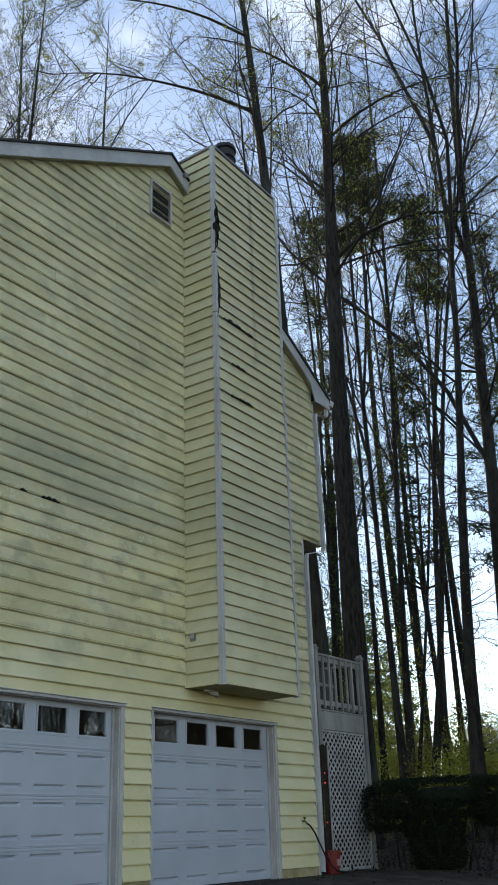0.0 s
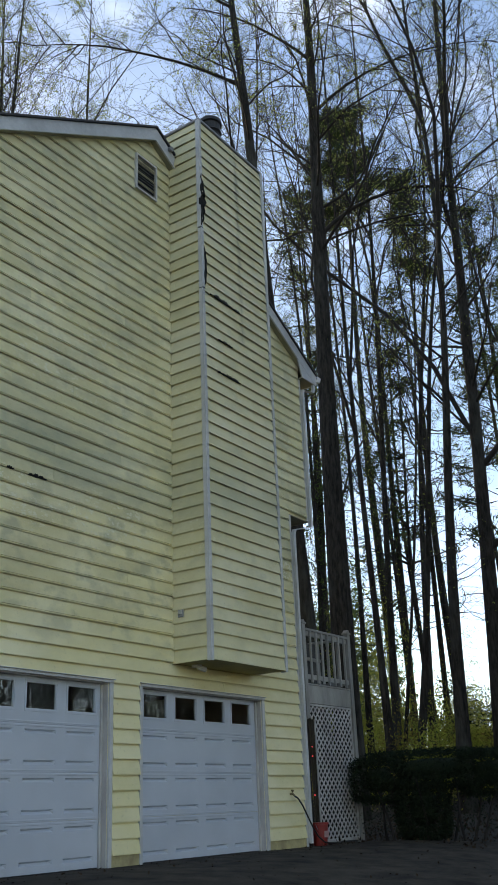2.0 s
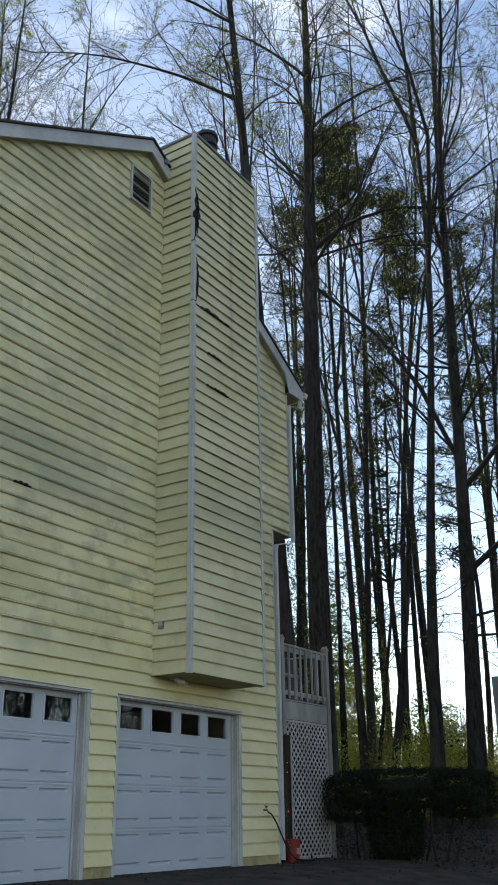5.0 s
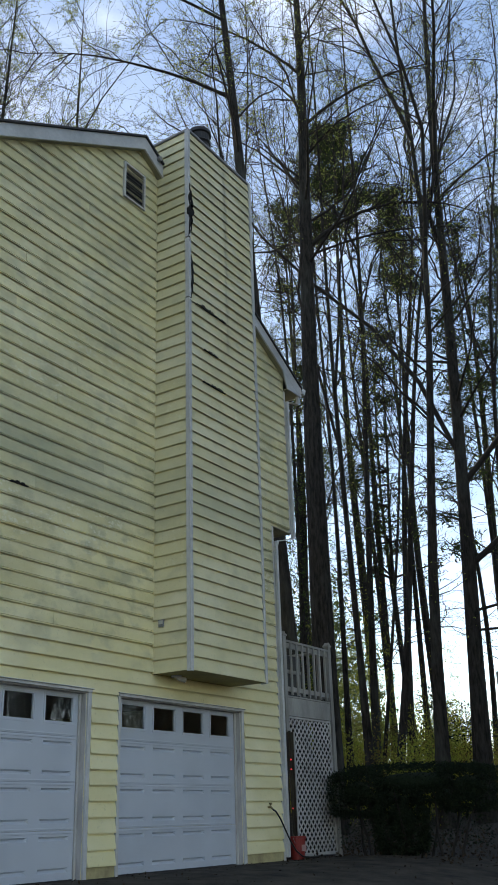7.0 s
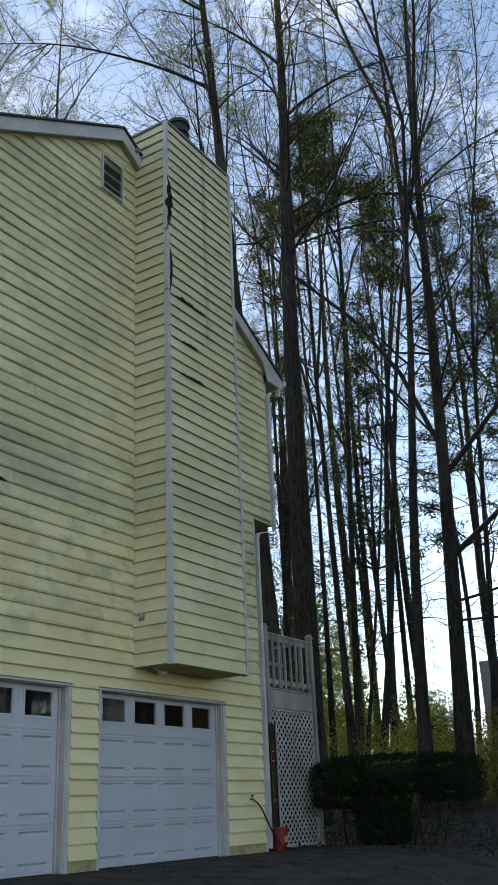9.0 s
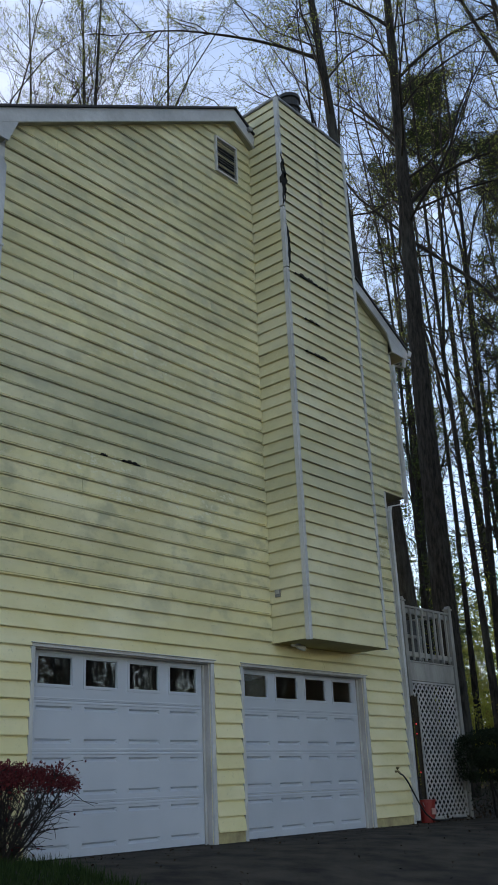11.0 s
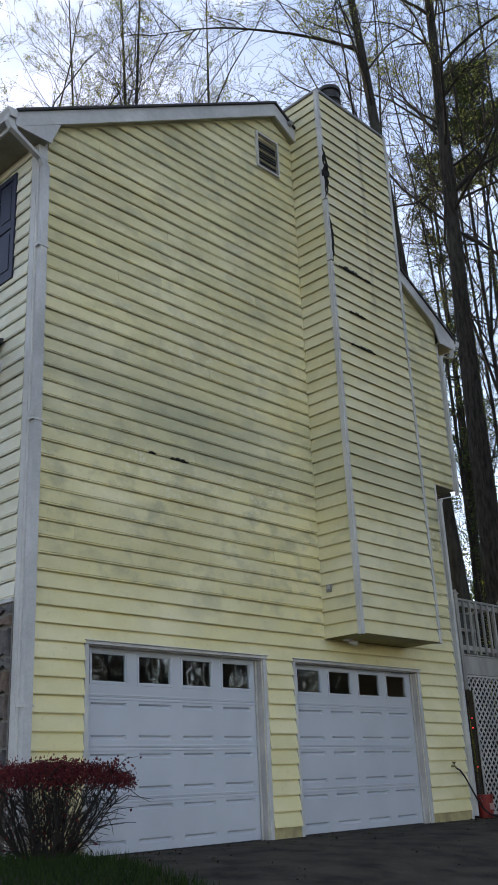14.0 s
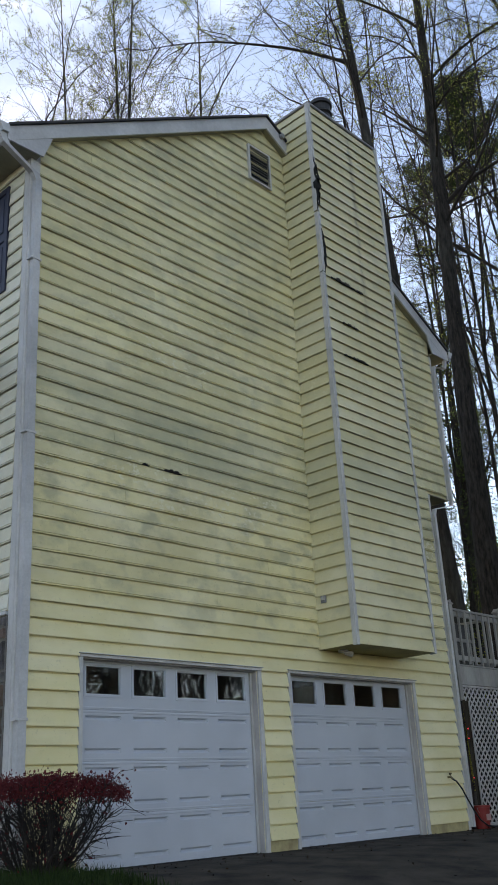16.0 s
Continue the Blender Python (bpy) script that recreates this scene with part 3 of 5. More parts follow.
tube(bm, [(0.0, 0, -0.02), (0.03, -0.02, -0.035), (0.07, -0.05, -0.045), (0.11, -0.07, -0.055)], [0.015, 0.03, 0.036, 0.038], 14)
part("lamp_head", bm, FASCIA, lamp)
rakevent = thing("vent_pipe", "small grey round vent at the rake end", "vent pipe", (1.02, -0.16, 10.93))
bm = bmesh.new()
tube(bm, [(0, 0.1, 0), (0, 0, 0), (0, -0.05, 0)], [0.035, 0.045, 0.045], 10)
part("cap", bm, GALV, rakevent)

# ---- gutters and downspouts ----
def gutter(x, side, z):
    g = thing("gutter", "grey-white metal eave gutter", "gutter")
    bm = bmesh.new()
    o = [(0.0, 0.0), (side * 0.085, 0.0), (side * 0.10, 0.05), (side * 0.125, 0.09), (side * 0.125, 0.115), (side * 0.115, 0.115), (side * 0.115, 0.092), (side * 0.09, 0.055), (side * 0.078, 0.01), (0.0, 0.01)]
    prism(bm, [(x + u, z + v) for u, v in o], "y", RAKE_Y - 0.03, BACK)
    part("trough", bm, FASCIA, g)
    bm = bmesh.new()
    prism(bm, [(x + u, z + v) for u, v in ((0, 0), (side * 0.085, 0), (side * 0.10, 0.05), (side * 0.125, 0.09), (side * 0.125, 0.115), (0, 0.115))], "y", RAKE_Y - 0.034, RAKE_Y - 0.030)
    part("end_cap", bm, FASCIA, g)


gutter(EAVE_L - 0.025, -1, roof_z(EAVE_L) - 0.13)
gutter(EAVE_R + 0.025, 1, roof_z(EAVE_R) - 0.13)


def pipe(parent, pts, hx, hy):
    """A rectangular pipe with mitred bends through points, hx by hy half-wide."""
    bm = bmesh.new()
    rings = [[bm.verts.new((p[0] + sx * hx, p[1] + sy * hy, p[2])) for sx, sy in ((-1, -1), (1, -1), (1, 1), (-1, 1))] for p in pts]
    for a, b in zip(rings, rings[1:]):
        for k in range(4):
            bm.faces.new((a[k], a[(k + 1) % 4], b[(k + 1) % 4], b[k]))
    bm.faces.new(rings[0])
    bm.faces.new(rings[-1])
    bmesh.ops.recalc_face_normals(bm, faces=bm.faces)
    part("pipe", bm, FASCIA, parent)


ds = thing("downspout", "grey-white downspout down the front corner", "downspout")
pipe(ds, [(-4.15, -0.11, 8.30), (-4.15, -0.11, 8.19), (-4.10, -0.11, 8.10), (-3.66, -0.075, 7.90), (-3.607, -0.066, 7.82), (-3.607, -0.066, 4.50)], 0.046, 0.036)
pipe(ds, [(-3.607, -0.066, 4.53), (-3.607, -0.066, 0.03)], 0.050, 0.039)
for z in (1.45, 4.5, 6.7):
    part("strap", boxed(-3.69, -3.545, -0.112, -0.025, z, z + 0.025), TRIM, ds)
ds = thing("downspout", "grey-white downspout stepping in below the overhang", "downspout")
pipe(ds, [(5.40, -0.10, 8.22), (5.40, -0.10, 8.08), (5.36, -0.10, 7.98), (5.06, -0.065, 7.94), (5.035, -0.062, 7.86), (5.045, -0.062, 5.33), (5.02, -0.062, 5.24), (4.47, -0.062, 5.08), (4.43, -0.062, 4.98), (4.43, -0.062, 0.05)], 0.030, 0.028)

# ---- front wall: stone veneer base, window with shutter, porch roof ----
base = tagged(thing("stone_base", "irregular grey-brown stone veneer at the front wall foot", "stone veneer", kind="structure"))
part("mortar", boxed(X0 - 0.03, X0 - 0.001, 0.105, 6.0, -0.3, 2.52), MORTAR, base)
part("ledge", boxed(X0 - 0.055, X0 - 0.001, 0.105, 6.0, 2.52, 2.56, bevel=0.006), TRIM, base)
rng = random.Random(11)
z = 0.0
while z < 2.45:
    h = min(rng.uniform(0.12, 0.34), 2.51 - z)
    y = 0.11
    while y < 2.4:
        w = rng.uniform(0.10, 0.30)
        j = [rng.uniform(-0.05, 0.05) for _ in range(8)]
        bm = bmesh.new()
        o = [(y + 0.012, z + 0.012), (y + w * 0.5, z + 0.01 + abs(j[0])), (y + w - 0.012 + j[1] * 0.4, z + 0.012), (y + w - 0.01, z + h * 0.5 + j[2]), (y + w - 0.014 + j[3] * 0.4, z + h - 0.012), (y + w * 0.45 + j[4], z + h - 0.01 - abs(j[5])), (y + 0.014, z + h - 0.014), (y + 0.012 + abs(j[6]) * 0.4, z + h * 0.5 + j[7])]
        prism(bm, o, "x", X0 - 0.055 - rng.uniform(0, 0.03), X0 - 0.02)
        part("stone", bm, STONE, base)
        y += w
    z += h
win = tagged(thing("window_1", "white-framed front window with dark panes", "window", kind="structure"))
part("window_frame", boxed(X0 - 0.03, X0 - 0.002, 0.85, 1.78, 6.42, 7.98, bevel=0.004), FASCIA, win)
part("pane", boxed(X0 - 0.036, X0 - 0.031, 0.92, 1.71, 6.5, 7.9), SHUTTER, win, "dark glass")
shutter = thing("shutter", "dark navy panelled shutter beside the front window", "shutter", (X0 - 0.02, 0.62, 7.22))
for d in ((-0.034, 0.0, -0.21, -0.15, -0.75, 0.75), (-0.034, 0.0, 0.15, 0.21, -0.75, 0.75), (-0.033, 0.0, -0.15, 0.15, 0.67, 0.75), (-0.033, 0.0, -0.15, 0.15, -0.75, -0.66), (-0.033, 0.0, -0.15, 0.15, -0.03, 0.05)):
    part("frame", boxed(*d, bevel=0.004), SHUTTER, shutter)
for z0, z1 in ((-0.66, -0.03), (0.05, 0.67)):
    part("panel", boxed(-0.022, 0.0, -0.15, 0.15, z0, z1, bevel=0.01), SHUTTER, shutter)
    part("raised_panel", boxed(-0.03, -0.02, -0.11, 0.11, z0 + 0.06, z1 - 0.06, bevel=0.006), SHUTTER, shutter)
porch = thing("porch_roof", "small dark-shingled porch roof on the front wall", "porch roof")
bm = bmesh.new()
prism(bm, [(X0 - 0.002, 5.72), (X0 - 0.9, 5.46), (X0 - 0.9, 5.42), (X0 - 0.002, 5.66)], "y", 0.54, 3.2)
part("shingles", bm, SHINGLE, porch)
part("fascia", boxed(X0 - 0.88, X0 - 0.002, 0.56, 3.18, 5.28, 5.42, bevel=0.006), FASCIA, porch, "white porch fascia")
part("post", boxed(X0 - 0.80, X0 - 0.66, 0.64, 0.78, -0.05, 5.24, bevel=0.006), FASCIA, porch, "white porch post")
part("post", boxed(X0 - 0.80, X0 - 0.66, 3.0, 3.14, -0.05, 5.24, bevel=0.006), FASCIA, porch, "white porch post")

# ---- hose bib, hose and bucket ----
bib = thing("hose_bib", "brass hose bib on the yellow wall", "tap", (3.95, -0.02, 0.77))
BRASS = mottled("dull_brass", (0.30, 0.24, 0.12), (0.2, 0.17, 0.1), 20, 0.45, metal=0.6)
bm = bmesh.new()
tube(bm, [(0, 0.02, 0), (0, -0.06, 0), (0.01, -0.085, -0.03)], 0.016, 8)
part("spout", bm, BRASS, bib)
bm = bmesh.new()
tube(bm, [(0, -0.05, 0.02), (0, -0.055, 0.06)], [0.006, 0.03], 10)
part("handle", bm, BRASS, bib, "round tap handle")
hose = thing("garden_hose", "black rubber garden hose drooping from the tap", "hose")
bm = bmesh.new()
pts = [(3.96, -0.105, 0.735), (4.02, -0.12, 0.71), (4.15, -0.12, 0.60), (4.28, -0.12, 0.44), (4.40, -0.13, 0.28), (4.52, -0.15, 0.14), (4.66, -0.18, 0.05), (4.85, -0.22, 0.03), (5.15, -0.16, 0.03), (5.45, -0.02, 0.03), (5.75, -0.12, 0.03)]
tube(bm, pts, 0.013, 7)
part("tube", bm, RUBBER, hose, smooth=True)
bucket = thing("bucket", "faded red plastic bucket beside the wall corner", "bucket", (4.76, -0.03, -0.005))
bm = bmesh.new()
tube(bm, [(0, 0, 0), (0, 0, 0.02), (0, 0, 0.31), (0, 0, 0.312), (0, 0, 0.345), (0, 0, 0.346), (0, 0, 0.05)], [0.105, 0.11, 0.135, 0.148, 0.148, 0.13, 0.1], 20, cap=True)
part("pail", bm, RED, bucket)
bm = bmesh.new()
tube(bm, [(0.147 * math.cos(a), -0.03 * math.sin(a) - 0.02, 0.32 - 0.13 * math.sin(a)) for a in [math.pi * k / 10 for k in range(11)]], 0.004, 5)
part("bail", bm, GALV, bucket, "thin wire handle")
part("label", boxed(-0.07, 0.05, -0.134, -0.12, 0.13, 0.22), mottled("pale_label", (0.55, 0.35, 0.32), (0.45, 0.25, 0.22), 10), bucket, "worn pale label")

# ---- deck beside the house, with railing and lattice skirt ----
# dark brown that stands for the shade under the open deck
DECKSHADE = mottled("under_deck_shade", (0.035, 0.018, 0.014), (0.02, 0.012, 0.01), 5, 0.8)
DX0, DX1, DY, DZ, DB = 4.86, 6.43, 0.15, 2.52, 3.6
deck = thing("deck", "raised grey wooden deck with railing and lattice skirt", "deck")


def dpart(name, dims, label="", material=None, bevel=0.004):
    return part(name, boxed(*dims, bevel=bevel), material or DECKWOOD, deck, label)


for x in (DX0, DX1):
    for y in (DY, DB):
        dpart("post", (x - 0.048, x + 0.048, y - 0.048, y + 0.048, (-0.1 if x == DX1 else 1.95), 3.52), "weathered grey deck post")
        bm = bmesh.new()
        box(bm, x - 0.062, x + 0.062, y - 0.062, y + 0.062, 3.52, 3.545)
        prism(bm, [(x - 0.05, 3.545), (x + 0.05, 3.545), (x, 3.60)], "y", y - 0.05, y + 0.05)
        part("post_cap", bm, DECKWOOD, deck)
for y in (DY, DB):
    dpart("rail", (DX0 + 0.05, DX1 - 0.05, y - 0.045, y + 0.045, 3.42, 3.46))
    dpart("rail", (DX0 + 0.05, DX1 - 0.05, y - 0.02, y + 0.02, 3.33, 3.415))
    dpart("rail", (DX0 + 0.05, DX1 - 0.05, y - 0.02, y + 0.02, 2.60, 2.68))
    for k in range(7):
        x = DX0 + 0.20 + k * 0.196
        dpart("baluster", (x - 0.019, x + 0.019, y - 0.055, y - 0.021, 2.54, 3.42))
dpart("rail", (DX1 - 0.045, DX1 + 0.045, DY + 0.05, DB - 0.05, 3.42, 3.46))
dpart("rail", (DX1 - 0.02, DX1 + 0.02, DY + 0.05, DB - 0.05, 2.60, 2.68))
for k in range(16):
    y = DY + 0.2 + k * 0.2
    dpart("baluster", (DX1 - 0.055, DX1 - 0.021, y - 0.019, y + 0.019, 2.54, 3.42))
dpart("rim_board", (X1 + 0.02, DX1 + 0.03, DY - 0.02, DY + 0.02, 2.20, 2.50), "wide grey rim board")
dpart("rim_board", (DX1 - 0.01, DX1 + 0.03, DY + 0.025, DB, 2.20, 2.50), "wide grey rim board")
for k in range(24):
    y = DY - 0.03 + k * 0.145
    dpart("floor_board", (X1 + 0.02, DX1 + 0.05, y, y + 0.138, 2.502, 2.53))
dpart("planter_box", (4.9, 6.30, 0.7, 1.1, 2.535, 3.38), "dark box on the deck", BLACK)
for z in (2.72, 3.04):
    dpart("cross_rail", (4.95, 6.25, 0.62, 0.66, z, z + 0.06))
LX0, LX1, LZ0, LZ1, GAP = DX0 - 0.03, DX1 - 0.05, 0.05, 2.19, 0.30


def lattice_slat(c, sign, y):
    """A diagonal lath z = sign * (x - LX0) + c, cut to the skirt and to the strip over the opening beside the wall."""
    for x0, x1, z0, z1 in ((LX0 + GAP, LX1, LZ0, LZ1), (LX0, LX0 + GAP, 1.95, LZ1)):
        u = sorted((LX0 + sign * (z0 - c), LX0 + sign * (z1 - c)))
        xa, xb = max(x0, u[0]), min(x1, u[1])
        if xb - xa > 0.03:
            part("slat", slat_mesh(xa, sign * (xa - LX0) + c, xb, sign * (xb - LX0) + c, y), LATTICE, deck)


def slat_mesh(xa, za, xb, zb, y):
    d = Vector((xb - xa, 0, zb - za)).normalized()
    nrm = Vector((-d.z, 0, d.x)) * 0.0155
    bm = bmesh.new()
    prism(bm, [(xa + nrm.x, za + nrm.z), (xb + nrm.x, zb + nrm.z), (xb - nrm.x, zb - nrm.z), (xa - nrm.x, za - nrm.z)], "y", y, y + 0.006)
    return bm


k = -1.6
while k < 4.0:
    lattice_slat(k, 1, DY - 0.004)
    lattice_slat(k, -1, DY + 0.003)
    k += 0.130
for d in ((LX0 + GAP, LX1, DY - 0.012, DY + 0.012, 0.02, 0.07), (LX0, LX1, DY - 0.012, DY + 0.012, 2.16, 2.195), (LX0 + GAP - 0.03, LX0 + GAP, DY - 0.012, DY + 0.012, 0.02, 1.95), (LX1 - 0.02, LX1, DY - 0.012, DY + 0.012, 0.072, 2.158)):
    dpart("lattice_frame", d, material=LATTICE)
# added dark sheet: the shade under the deck as a surface
dpart("back_board", (X1 + 0.02, DX1 - 0.05, 1.6, 1.63, 0.0, 2.19), "dark sheet added for the shade under the deck", DECKSHADE)

# added dark sheet that closes the gap by the wall, its shade as colour
dpart("side_panel", (X1 + 0.03, LX0 + GAP + 0.02, 0.30, 0.33, -0.02, 2.0), "dark brown sheet added for the shade in the gap beside the wall", DECKSHADE)
lights = thing("string_lights", "string of small red lights beside the lattice", "string lights")
bm = bmesh.new()
pts = [(LX0 + 0.12 + 0.03 * math.sin(i * 1.3), DY - 0.03, 1.95 - i * 0.15) for i in range(13)]
tube(bm, pts, 0.0025, 5)
part("wire", bm, RUBBER, lights)
mred, n_, l_, b_ = nodes_of("red_bulb", 0.3)
b_.inputs["Base Color"].default_value = (0.6, 0.02, 0.03, 1)
b_.inputs["Emission Color"].default_value, b_.inputs["Emission Strength"].default_value = (1.0, 0.05, 0.06, 1), 1.2
for i in (3, 4, 8, 12):
    bm = bmesh.new()
    bmesh.ops.create_icosphere(bm, subdivisions=1, radius=0.013, matrix=Matrix.Translation(pts[i]))
    part("bulb", bm, mred, lights, "glowing red bulb")

# ---- trees ----
def bark_material(name, c0, c1, moss=0.0):
    m, n, l, b = nodes_of(name, 0.95, 0.0, 0.15)
    ridg = noise_node(n, l, 14, 5, 0.65, (1, 1, 0.22))
    patch = noise_node(n, l, 1.2, 4, 0.6, (1, 1, 0.5))
    col = mix(n, l, ramp(n, l, ridg.outputs["Fac"], 0.35, 0.65), c0, c1)
    col = mix(n, l, ramp(n, l, patch.outputs["Fac"], 0.5, 0.75, (0, 0, 0, 1), (0.7, 0.7, 0.7, 1)), col, (0.082, 0.084, 0.072))
    l.new(col, b.inputs["Base Color"])
    bump(n, l, b, ridg.outputs["Fac"], 0.9, 0.03)
    return m


def leaf_material(name, c0, c1, through_=0.5):
    m = bpy.data.materials.new(name)
    m.use_nodes = True
    n, l = m.node_tree.nodes, m.node_tree.links
    b, out = n["Principled BSDF"], n["Material Output"]
    b.inputs["Roughness"].default_value, b.inputs["Specular IOR Level"].default_value = 0.75, 0.12
    geo = n.new("ShaderNodeNewGeometry")
    col = ramp(n, l, geo.outputs["Random Per Island"], 0, 1, (*c0, 1), (*c1, 1))
    tr = n.new("ShaderNodeBsdfTranslucent")
    mx = n.new("ShaderNodeMixShader")
    mx.inputs["Fac"].default_value = through_
    l.new(col, b.inputs["Base Color"])
    l.new(col, tr.inputs["Color"])
    l.new(b.outputs["BSDF"], mx.inputs[1])
    l.new(tr.outputs["BSDF"], mx.inputs[2])
    l.new(mx.outputs["Shader"], out.inputs["Surface"])
    return m


BARK = bark_material("furrowed_bark", (0.015, 0.013, 0.0115), (0.050, 0.044, 0.038))
TWIG = mottled("twig_bark", (0.032, 0.026, 0.021), (0.018, 0.015, 0.013), 3, 0.9, fine=30)
BUDS = leaf_material("spring_leaves", (0.17, 0.22, 0.045), (0.31, 0.35, 0.09))
NEEDLE = leaf_material("pine_needles", (0.028, 0.045, 0.018), (0.062, 0.085, 0.030), 0.25)
SHRUB = leaf_material("sunlit_shrub_leaves", (0.26, 0.32, 0.045), (0.46, 0.44, 0.08), 0.65)
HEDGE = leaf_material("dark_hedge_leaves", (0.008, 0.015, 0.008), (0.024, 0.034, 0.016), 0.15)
REDLEAF = leaf_material("red_shrub_leaves", (0.07, 0.013, 0.016), (0.16, 0.03, 0.03), 0.25)
DRYLEAF = leaf_material("tan_shrub_leaves", (0.24, 0.15, 0.045), (0.16, 0.17, 0.04), 0.5)
GRASS = leaf_material("grass_blades", (0.018, 0.034, 0.010), (0.04, 0.065, 0.018), 0.3)
GREENLEAF = leaf_material("plain_green_leaves", (0.05, 0.08, 0.025), (0.10, 0.14, 0.04), 0.4)


class Soup:
    """Vertices and faces gathered for one mesh."""

    def __init__(self):
        self.v, self.f = [], []

    def limb(self, pts, radii, sides):
        base = len(self.v)
        m = len(pts)
        for i in range(m):
            d = pts[min(i + 1, m - 1)] - pts[max(i - 1, 0)]
            u = d.cross(Vector((0.31, 0.17, 1.0)))
            if u.length < 1e-4 * d.length or abs(d.z) > 0.97 * d.length:
                u = d.cross(Vector((1.0, 0.2, 0.0)))
            u.normalize()
            w = d.cross(u).normalized()
            r = radii[i]
            for k in range(sides):
                a = 6.28319 * k / sides
                self.v.append(pts[i] + u * (r * math.cos(a)) + w * (r * math.sin(a)))
        for i in range(m - 1):
            for k in range(sides):
                k2 = (k + 1) % sides
                a = base + i * sides
                self.f.append((a + k, a + k2, a + sides + k2, a + sides + k))

    def leaf(self, p, size, rng, droop=0.0):
        a = Vector((rng.gauss(0, 1), rng.gauss(0, 1), rng.gauss(0, 1) - droop)).normalized()
        b = a.cross(Vector((rng.gauss(0, 1), rng.gauss(0, 1), rng.gauss(0, 1)))).normalized()
        n = len(self.v)
        a, b = a * size, b * size * 0.55
        self.v += [p, p + a * 0.5 + b * 0.5, p + a, p + a * 0.5 - b * 0.5]
        self.f.append((n, n + 1, n + 2, n + 3))

    def needle(self, p, size, rng):
        a = Vector((rng.gauss(0, 1), rng.gauss(0, 1), rng.gauss(0, 0.8))).normalized()
        b = a.cross(Vector((rng.gauss(0, 1), rng.gauss(0, 1), rng.gauss(0, 1)))).normalized()
        n = len(self.v)
        a, b = a * size, b * size * 0.09
        self.v += [p - b, p + b, p + a]
        self.f.append((n, n + 1, n + 2))

    def mesh(self, name, material, smooth=True):
        me = bpy.data.meshes.new(name)
        me.from_pydata([tuple(p) for p in self.v], [], self.f)
        me.materials.append(material)
        if smooth:
            me.polygons.foreach_set("use_smooth", [True] * len(me.polygons))
        return me


def path(rng, start, way, length, steps, bend, lift):
    pts, p, d = [start.copy()], start.copy(), way.normalized()
    for _ in range(steps):
        d = (d + Vector((rng.gauss(0, bend), rng.gauss(0, bend), rng.gauss(0, bend) + lift))).normalized()
        p = p + d * (length / steps)
        pts.append(p.copy())
    return pts


def along(pts, s):
    i = min(int(s * (len(pts) - 1)), len(pts) - 2)
    f = s * (len(pts) - 1) - i
    return pts[i].lerp(pts[i + 1], f), (pts[i + 1] - pts[i]).normalized()


def sideways(rng, d, angle):
    u = d.cross(Vector((rng.gauss(0, 1), rng.gauss(0, 1), rng.gauss(0, 1)))).normalized()
    return (d * math.cos(angle) + u * math.sin(angle)).normalized()


def ramify(rng, wood, buds, start, way, length, r, level, leafy, twigs):
    """A limb with its side branches and twigs."""
    steps = (7, 5, 3)[level]
    pts = path(rng, start, way, length, steps, (0.15, 0.20, 0.24)[level], (0.05, 0.03, 0.02)[level])
    wood.limb(pts, [max(r * (1 - 0.85 * i / steps), 0.004) for i in range(steps + 1)], (6, 4, 3)[level])
    if level < 2:
        for _ in range(twigs[level]):
            s = rng.uniform(0.18, 0.98)
            p, d = along(pts, s)
            ramify(rng, wood, buds, p, sideways(rng, d, rng.uniform(0.45, 1.0)), length * rng.uniform(0.28, 0.5) * (1.15 - 0.5 * s), max(r * (1 - 0.8 * s) * 0.45, 0.005), level + 1, leafy, twigs)
    if level:
        for _ in range(leafy if level == 2 else leafy // 2):
            p, _d = along(pts, rng.uniform(0.35, 1.0))
            buds.leaf(p + Vector((rng.gauss(0, 0.05), rng.gauss(0, 0.05), rng.gauss(0, 0.05))), rng.uniform(0.03, 0.075), rng, 0.3)


